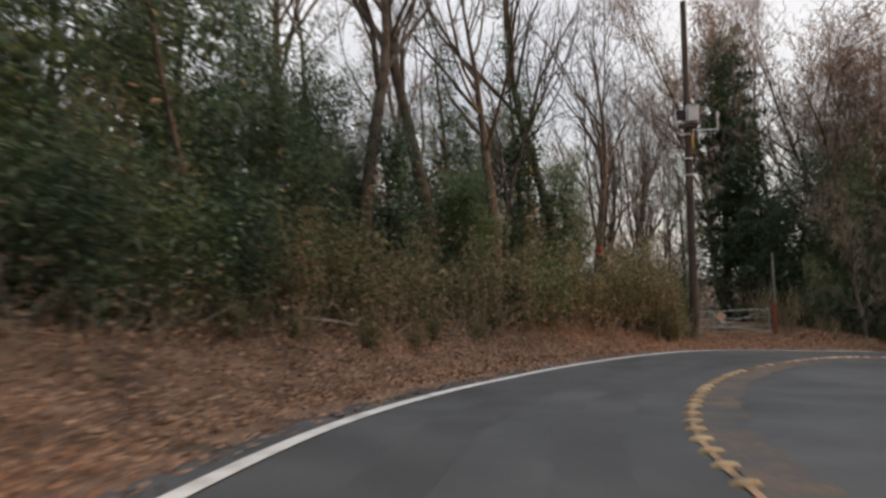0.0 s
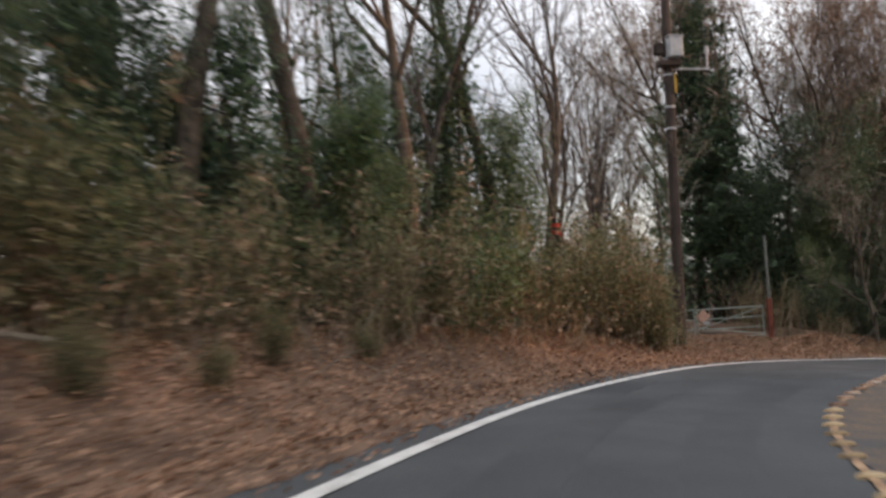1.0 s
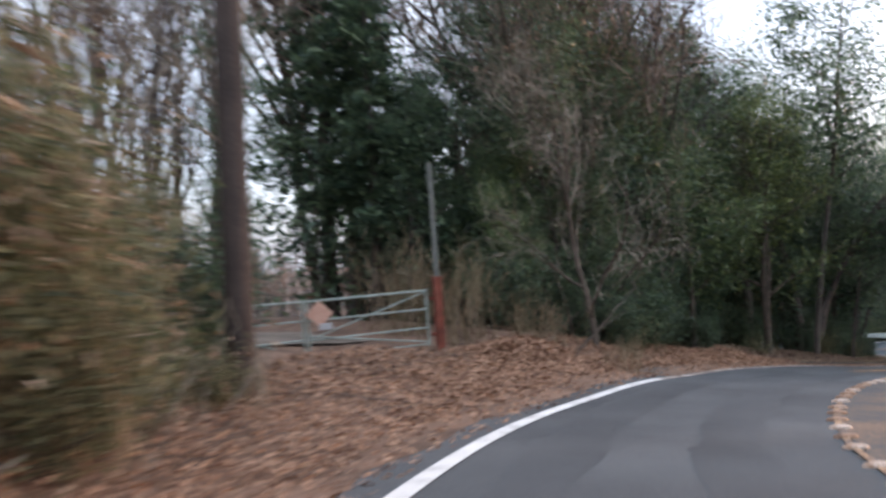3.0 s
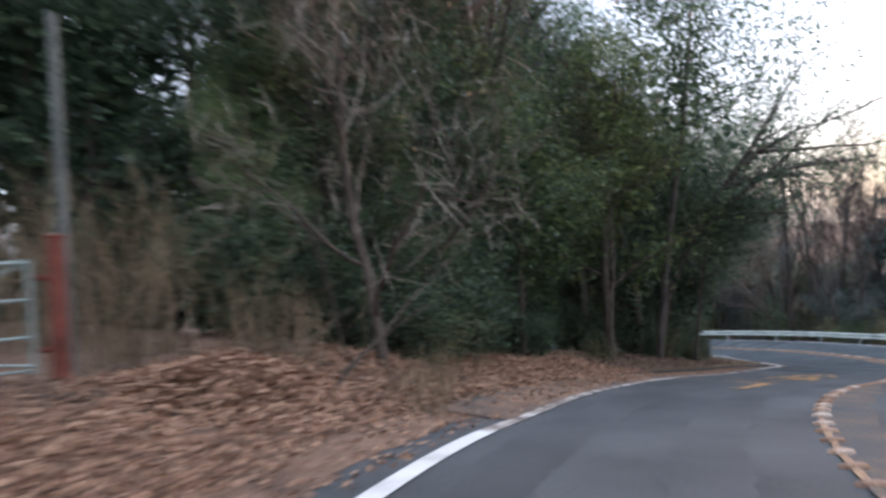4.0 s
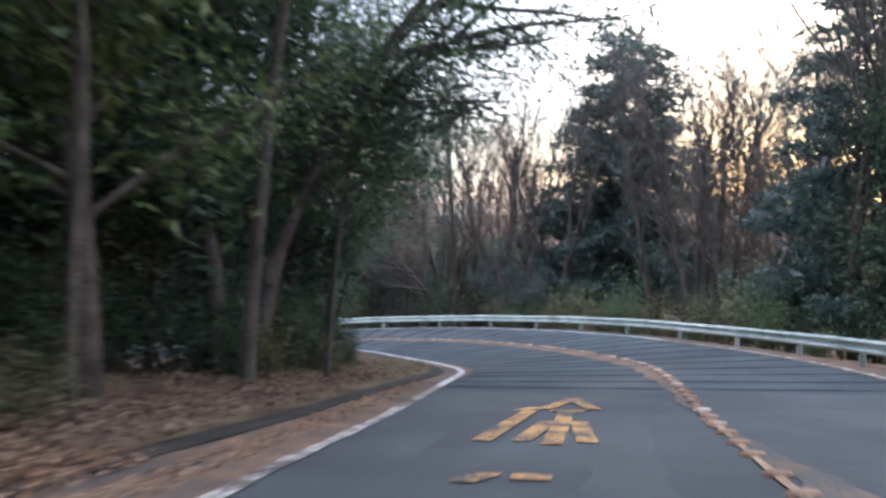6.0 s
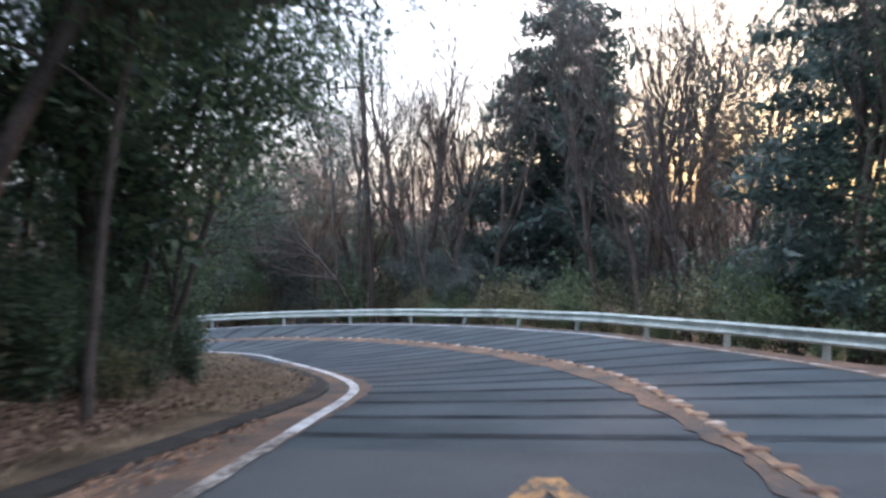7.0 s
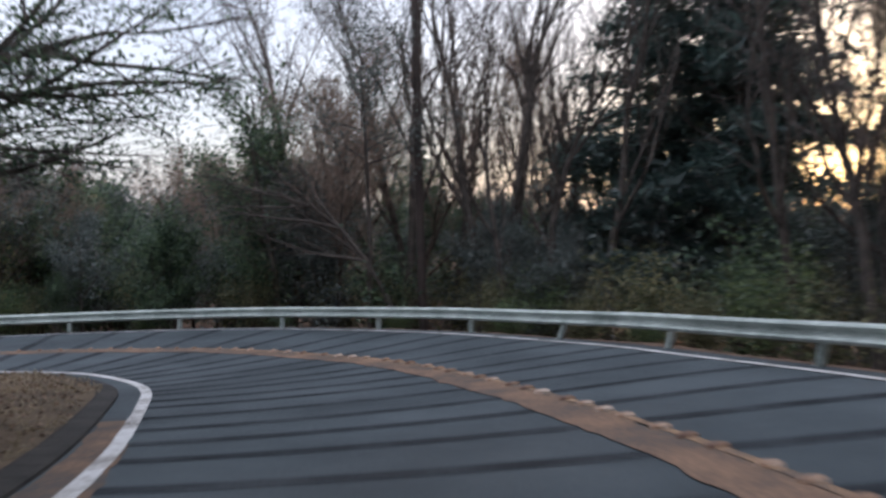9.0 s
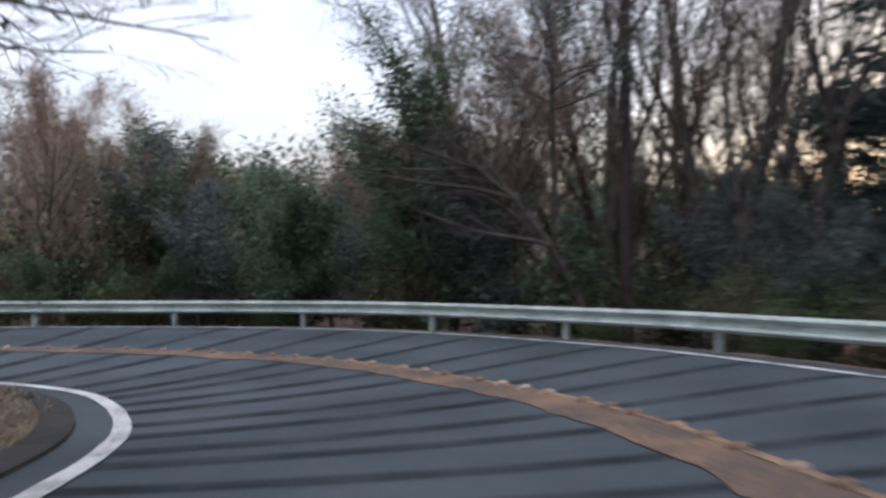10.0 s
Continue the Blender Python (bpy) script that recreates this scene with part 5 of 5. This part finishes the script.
def far_woods(mat, trunk_mat, seed, count, inner, label, kind_height, flake):
    """The wood that closes the view all round, as one object."""
    r = np.random.default_rng(seed)
    cs, limbs = [], []
    for _ in range(count):
        a, d = r.uniform(0, 6.283), r.uniform(inner, inner + 45)
        x, y = 34 + d * math.cos(a), 36 + d * math.sin(a)
        z_, l_, r_ = lie([(x, y)])
        if math.hypot(x - 50, y - 45) < 43 or max(l_[0], r_[0]) < 16 or (l_[0] < 0 and r_[0] < 0):
            continue
        z = float(z_[0])
        h = kind_height * r.uniform(0.75, 1.2)
        if open_sky(x, y) or low_wood(x, y):
            h = min(h, canopy(x, y))
        limbs.append((np.array([(x, y, z - 0.5), (x + r.normal() * 0.4, y + r.normal() * 0.4, z + h * 0.5), (x + r.normal() * 0.8, y + r.normal() * 0.8, z + h * 0.78)]), np.array([0.2, 0.14, 0.04])))
        for _ in range(6):
            b = r.normal(size=3) * [1.3, 1.3, h * 0.2] + [x, y, z + h * 0.62]
            cs.append(b + r.normal(size=(26, 3)) * [0.8, 0.8, 0.8])
        cs.append(np.array([x, y, z]) + r.normal(size=(90, 3)) * [2.4, 2.4, 1.9] + [0, 0, 2.2])
    v, f = leaves(r, np.concatenate(cs), *flake, 0.0, 0.0)
    ob = tagged(mesh_object("far_woods", v, f, mat), label, "woods", kind="stuff")
    v, f = tubes(limbs, 5)
    tagged(mesh_object("far_trunks", v, f, trunk_mat), "trunks of the distant wood", "woods", kind="stuff")
    return ob


far_woods(GREY_TWIG, BARK, 201, 460, 46, "distant winter wood of brown leafless trees", 16, (1.1, 0.09))
far_woods(LEAF_GREY, DARK_BARK, 202, 360, 44, "distant wood of dark evergreen trees", 13, (0.62, 0.5))

# the tree that leans over the road with bare limbs
r = np.random.default_rng(9)
arch = tagged(new("leaning_tree"), "dark leaning tree with bare limbs reaching over the road", "tree")
stem = np.array([(0, 0, -0.3), (0.5, -0.3, 2.0), (1.3, -0.9, 4.0), (2.3, -1.6, 5.8), (3.4, -2.4, 7.0), (4.8, -3.4, 7.8)])
srad = np.array([0.17, 0.155, 0.135, 0.115, 0.09, 0.055])
arms = []
for at, way, ln in ((2, (0.9, -0.5, 0.35), 5.5), (3, (0.95, -0.2, 0.25), 6.5), (3, (0.6, -0.9, 0.3), 5.0), (4, (0.9, -0.6, 0.15), 5.5), (4, (0.8, 0.1, 0.3), 5.0), (5, (0.9, -0.5, 0.05), 4.0), (2, (0.1, -0.9, 0.5), 3.5), (2, (0.65, -0.55, 0.7), 6.5), (3, (0.75, -0.35, 0.75), 6.0), (3, (0.35, -0.7, 0.85), 5.0)):
    p = curved(r, stem[at], Vector(way).normalized(), ln, 8, 0.07, 0.0)
    arms.append((p, np.linspace(srad[at] * 0.8, 0.022, 9)))
sub = [t for p, q in arms for t in branch_out(r, p, q, 9, 0.15, 0.55, 0.38, 0.5, 0.12, 0.0, 5)]
fine = [t for p, q in sub for t in branch_out(r, p, q, 6, 0.2, 0.5, 0.42, 0.6, 0.15, -0.02, 3)]
v, f = tubes([(stem, srad)] + arms, 8)
mesh_object("trunk", v, f, DARK_BARK, arch, smooth=True)
v, f = tubes([(p, np.maximum(q, 0.007)) for p, q in sub + fine], 3)
mesh_object("crown", v, f, DARK_BARK, arch)
ends = np.concatenate([p for p, _ in sub if p[0][0] < 5.2])
c = ends[r.integers(0, len(ends), 5000)] + r.normal(size=(5000, 3)) * 0.3
v, f = leaves(r, c, 0.17, 0.5, 0.2, 0.4)
mesh_object("foliage", v, f, LEAF_DARK, arch, "thin dark evergreen leaves")
arch.matrix_basis = pose(35.8, 43.2, ground_at(35.8, 43.2))
reach = copy_thing(arch, pose(46.2, 52.2, ground_at(46.2, 52.2), 0, 0, 30) @ Matrix.Diagonal((0.85, 0.85, 0.45, 1)))
tagged(reach, "low leaning tree with bare limbs over the inside of the bend")
bow = copy_thing(arch, pose(64.9, 52.3, ground_at(64.9, 52.3), 0, 0, 150) @ Matrix.Diagonal((0.66, 0.66, 0.58, 1)))
spread_ = copy_thing(arch, pose(47.2, 50.4, ground_at(47.2, 50.4), 0, 0, 22) @ Matrix.Diagonal((0.72, 0.72, 0.62, 1)))
tagged(spread_, "leaning tree with dark limbs and thin leaves inside the bend")
tagged(bow, "crooked leafless tree bowing over the undergrowth behind the guardrail")
for leafy in [c for c in (*reach.children, *bow.children) if c.name.startswith("foliage")]:
    bpy.data.objects.remove(leafy)


# ---- gate, posts and poles ----
def bar(name, a, b, radius, mat, parent, sides=8, label=""):
    v, f = tubes([([a, b], [radius, radius])], sides)
    n = len(v) // 2
    f = f.tolist() + [list(range(n))[::-1], list(range(n, 2 * n))]
    return mesh_object(name, v, f, mat, parent, label)


def box_part(name, size, centre, mat, parent, bevel=0.01, label="", turn=None):
    bm = bmesh.new()
    bmesh.ops.create_cube(bm, size=1.0, matrix=Matrix.Translation(centre) @ (turn or Matrix()) @ Matrix.Diagonal((*size, 1)))
    bmesh.ops.bevel(bm, geom=bm.edges[:], offset=bevel, segments=1, affect="EDGES")
    return part(name, bm, mat, parent, label)


def gate_leaf(flip):
    g = tagged(new("gate_leaf"), "pale green tubular steel farm gate leaf with crossed braces", "gate", "gate leaves")
    w = 2.35
    for n_, h in enumerate((0.10, 0.42, 0.78, 1.14)):
        bar("rail", (0, 0, h), (-w, 0, h), 0.017 if n_ < 3 else 0.021, GATE_STEEL, g)
    for x in (0, -w):
        bar("stile", (x, 0, 0.06), (x, 0, 1.17), 0.024, GATE_STEEL, g)
    if flip:
        bar("brace", (0, 0.03, 0.12), (-w, 0.03, 0.95), 0.015, GATE_STEEL, g)
    else:
        bar("brace", (0, 0.03, 1.12), (-w, 0.03, 0.42), 0.015, GATE_STEEL, g)
        bar("brace", (0, -0.03, 0.14), (-w, -0.03, 0.50), 0.015, GATE_STEEL, g)
    return g


gz_ = ground_at(14.4, 35.8)
gate_r = gate_leaf(False)
gate_r.matrix_basis = pose(14.47, 35.93, gz_ + 0.02, 0, 0, -8)
gate_l = gate_leaf(True)
gate_l.matrix_basis = pose(12.07, 36.28, gz_ + 0.03, 0, 0, -8)
red_post = tagged(new("gate_post"), "square red-painted steel gate post", "post")
box_part("shaft", (0.155, 0.155, 1.66), (0, 0, 0.56), RED_STEEL, red_post)
box_part("cap", (0.175, 0.175, 0.03), (0, 0, 1.40), RED_STEEL, red_post)
for h in (0.3, 1.0):
    bar("hinge", (-0.07, 0, h), (-0.18, 0, h), 0.03, RED_STEEL, red_post)
red_post.matrix_basis = pose(14.7, 35.9, gz_, 0, 1.0, -8)
for x, y, tall in ((10.75, 36.2, 1.75), (10.2, 36.35, 1.6)):
    ochre = tagged(new("gate_post"), "weathered ochre-yellow wooden post beside the gate", "post", "ochre posts")
    box_part("shaft", (0.19, 0.17, tall + 0.4), (0, 0, tall / 2 - 0.2), OCHRE_WOOD, ochre, 0.012)
    box_part("cap", (0.215, 0.195, 0.03), (0, 0, tall + 0.015), OCHRE_WOOD, ochre, 0.008)
    ochre.matrix_basis = pose(x, y, ground_at(x, y), 0, 1.5, -8)
slim = tagged(new("slim_pole"), "slim weathered grey pole behind the gate post", "pole")
bar("shaft", (0, 0, -0.3), (0, 0, 3.7), 0.05, POLE_GREY, slim, 10)
slim.matrix_basis = pose(14.9, 36.25, gz_, 0, 0.5, 0)
sign = tagged(new("gate_sign"), "faded square sign hung cornerwise on the gate", "sign")
box_part("panel", (0.36, 0.02, 0.36), (0, 0, 0), SIGN_FACE, sign, 0.004, turn=Matrix.Rotation(radians(45), 4, "Y"))
box_part("backing", (0.24, 0.02, 0.12), (0.1, -0.01, -0.24), FITTING, sign, 0.004, label="small pale plate")
sign.matrix_basis = pose(12.34, 36.13, gz_ + 0.92, 0, 0, -8)

pole = tagged(new("utility_pole"), "tall dark utility pole with metal bands and fittings", "utility pole")
v, f = tubes([([(0, 0, -0.5), (0, 0, 12.5)], [0.155, 0.105])], 14)
mesh_object("shaft", v, f, POLE_DARK, pole, smooth=True)
for h in (6.0, 6.6, 7.5, 7.95):
    bar("band", (0, 0, h), (0, 0, h + 0.05), 0.145, FITTING, pole, 14)
cabinet = box_part("junction_box", (0.40, 0.30, 0.56), (0.10, -0.27, 8.22), FITTING, pole, 0.03, "pale grey metal box")
box_part("hood", (0.44, 0.34, 0.04), (0.10, -0.27, 8.52), FITTING, cabinet, 0.01)
bar("conduit", (0.10, -0.20, 7.94), (0.12, -0.13, 7.50), 0.03, POLE_DARK, cabinet, 8, "dark cable conduit")
box_part("bracket", (0.26, 0.20, 0.34), (-0.26, -0.05, 8.25), POLE_DARK, pole, 0.03, "dark switch bracket")
box_part("collar", (0.62, 0.34, 0.16), (-0.02, -0.10, 7.82), POLE_DARK, pole, 0.02, "dark mounting collar")
bar("sleeve", (0.14, -0.11, 7.0), (0.14, -0.11, 7.58), 0.035, YELLOW_SLEEVE, pole, 8, "orange-yellow guard sleeve")
arm = bar("crossarm", (0.10, -0.05, 7.68), (1.12, -0.05, 7.68), 0.03, FITTING, pole, 8, "pale L-shaped arm")
bar("upright", (1.10, -0.05, 7.66), (1.10, -0.05, 8.12), 0.028, FITTING, arm)
bar("insulator", (1.10, -0.05, 8.10), (1.10, -0.05, 8.32), 0.06, FITTING, arm, 10)
pole.matrix_basis = pose(9.62, 31.3, ground_at(9.62, 31.3), 0, 2.0, 0) @ Matrix.Scale(1.085, 4)
far_pole = tagged(new("utility_pole"), "slender dark utility pole in the wood behind the guardrail", "utility pole")
v, f = tubes([([(0, 0, -0.5), (0, 0, 14.5)], [0.15, 0.115])], 12)
mesh_object("shaft", v, f, POLE_DARK, far_pole, smooth=True)
far_arm = bar("crossarm", (0.15, 0, 12.1), (-1.75, 0, 12.1), 0.05, POLE_DARK, far_pole)
bar("strut", (-0.1, 0, 11.5), (-0.9, 0, 12.08), 0.025, POLE_DARK, far_pole)
for x in (-1.65, -1.25, -0.8):
    bar("insulator", (x, 0, 12.12), (x, 0, 12.48), 0.085, POLE_DARK, far_arm, 10)
    bar("clamp", (x, 0, 12.0), (x, 0, 11.86), 0.05, POLE_DARK, far_arm, 8)
far_pole.matrix_basis = pose(65.9, 52.0, ground_at(65.9, 52.0) - 0.35, 0, -0.6, -68)
marked = plant("stem0", 6.35, 30.9, 0.9, 0)
bpy.context.view_layer.update()
ring = [marked.matrix_basis @ v.co for c in marked.children if c.name.startswith("trunk") for v in c.data.vertices[:78]]
hubs = [sum((ring[6 * k + j] for j in range(6)), Vector()) / 6 for k in range(13)]
hub = min(hubs, key=lambda h: abs(h.z - 2.35))
ribbon_ = tagged(new("red_ribbon"), "red marker ribbon tied round a slender trunk", "ribbon")
for dz, wide in ((-0.11, 0.135), (0.09, 0.125)):
    bar("band", (0, 0, dz - 0.055), (0.01, 0, dz + 0.055), wide, RED_CLOTH, ribbon_, 12)
box_part("tail", (0.07, 0.012, 0.26), (0.12, -0.06, -0.16), RED_CLOTH, ribbon_, 0.003)
ribbon_.matrix_basis = Matrix.Translation(hub)
log = tagged(new("fallen_branch"), "broken dead branch lying on the bank", "branch")
v, f = tubes([(curved(np.random.default_rng(3), (0, 0, 0), (1, 0.1, 0.0), 1.2, 5, 0.08), np.linspace(0.05, 0.025, 6))], 7)
mesh_object("wood", v, f, PALE_BARK, log)
lx, ly = beside(27, 3.6)
log.matrix_basis = pose(lx, ly, ground_at(lx, ly) + 0.25, 0, 8, 20)

for n_, (x, y, way, ln) in enumerate(((17.0, 34.9, (0.75, 0.15, 0.65), 2.6), (17.6, 35.6, (0.85, -0.1, 0.5), 1.6), (18.4, 36.2, (-0.3, 0.3, 0.9), 2.4), (16.8, 35.6, (0.8, 0.4, 0.35), 2.0))):
    dead = tagged(new("dead_branch"), "dead branch leaning in the roadside brush", "branch", "dead branches")
    v, f = tubes([(curved(np.random.default_rng(40 + n_), (0, 0, -0.1), Vector(way).normalized(), ln, 6, 0.09), np.linspace(0.022, 0.009, 7))], 6)
    mesh_object("wood", v, f, BARK, dead)
    dead.matrix_basis = pose(x, y, ground_at(x, y))
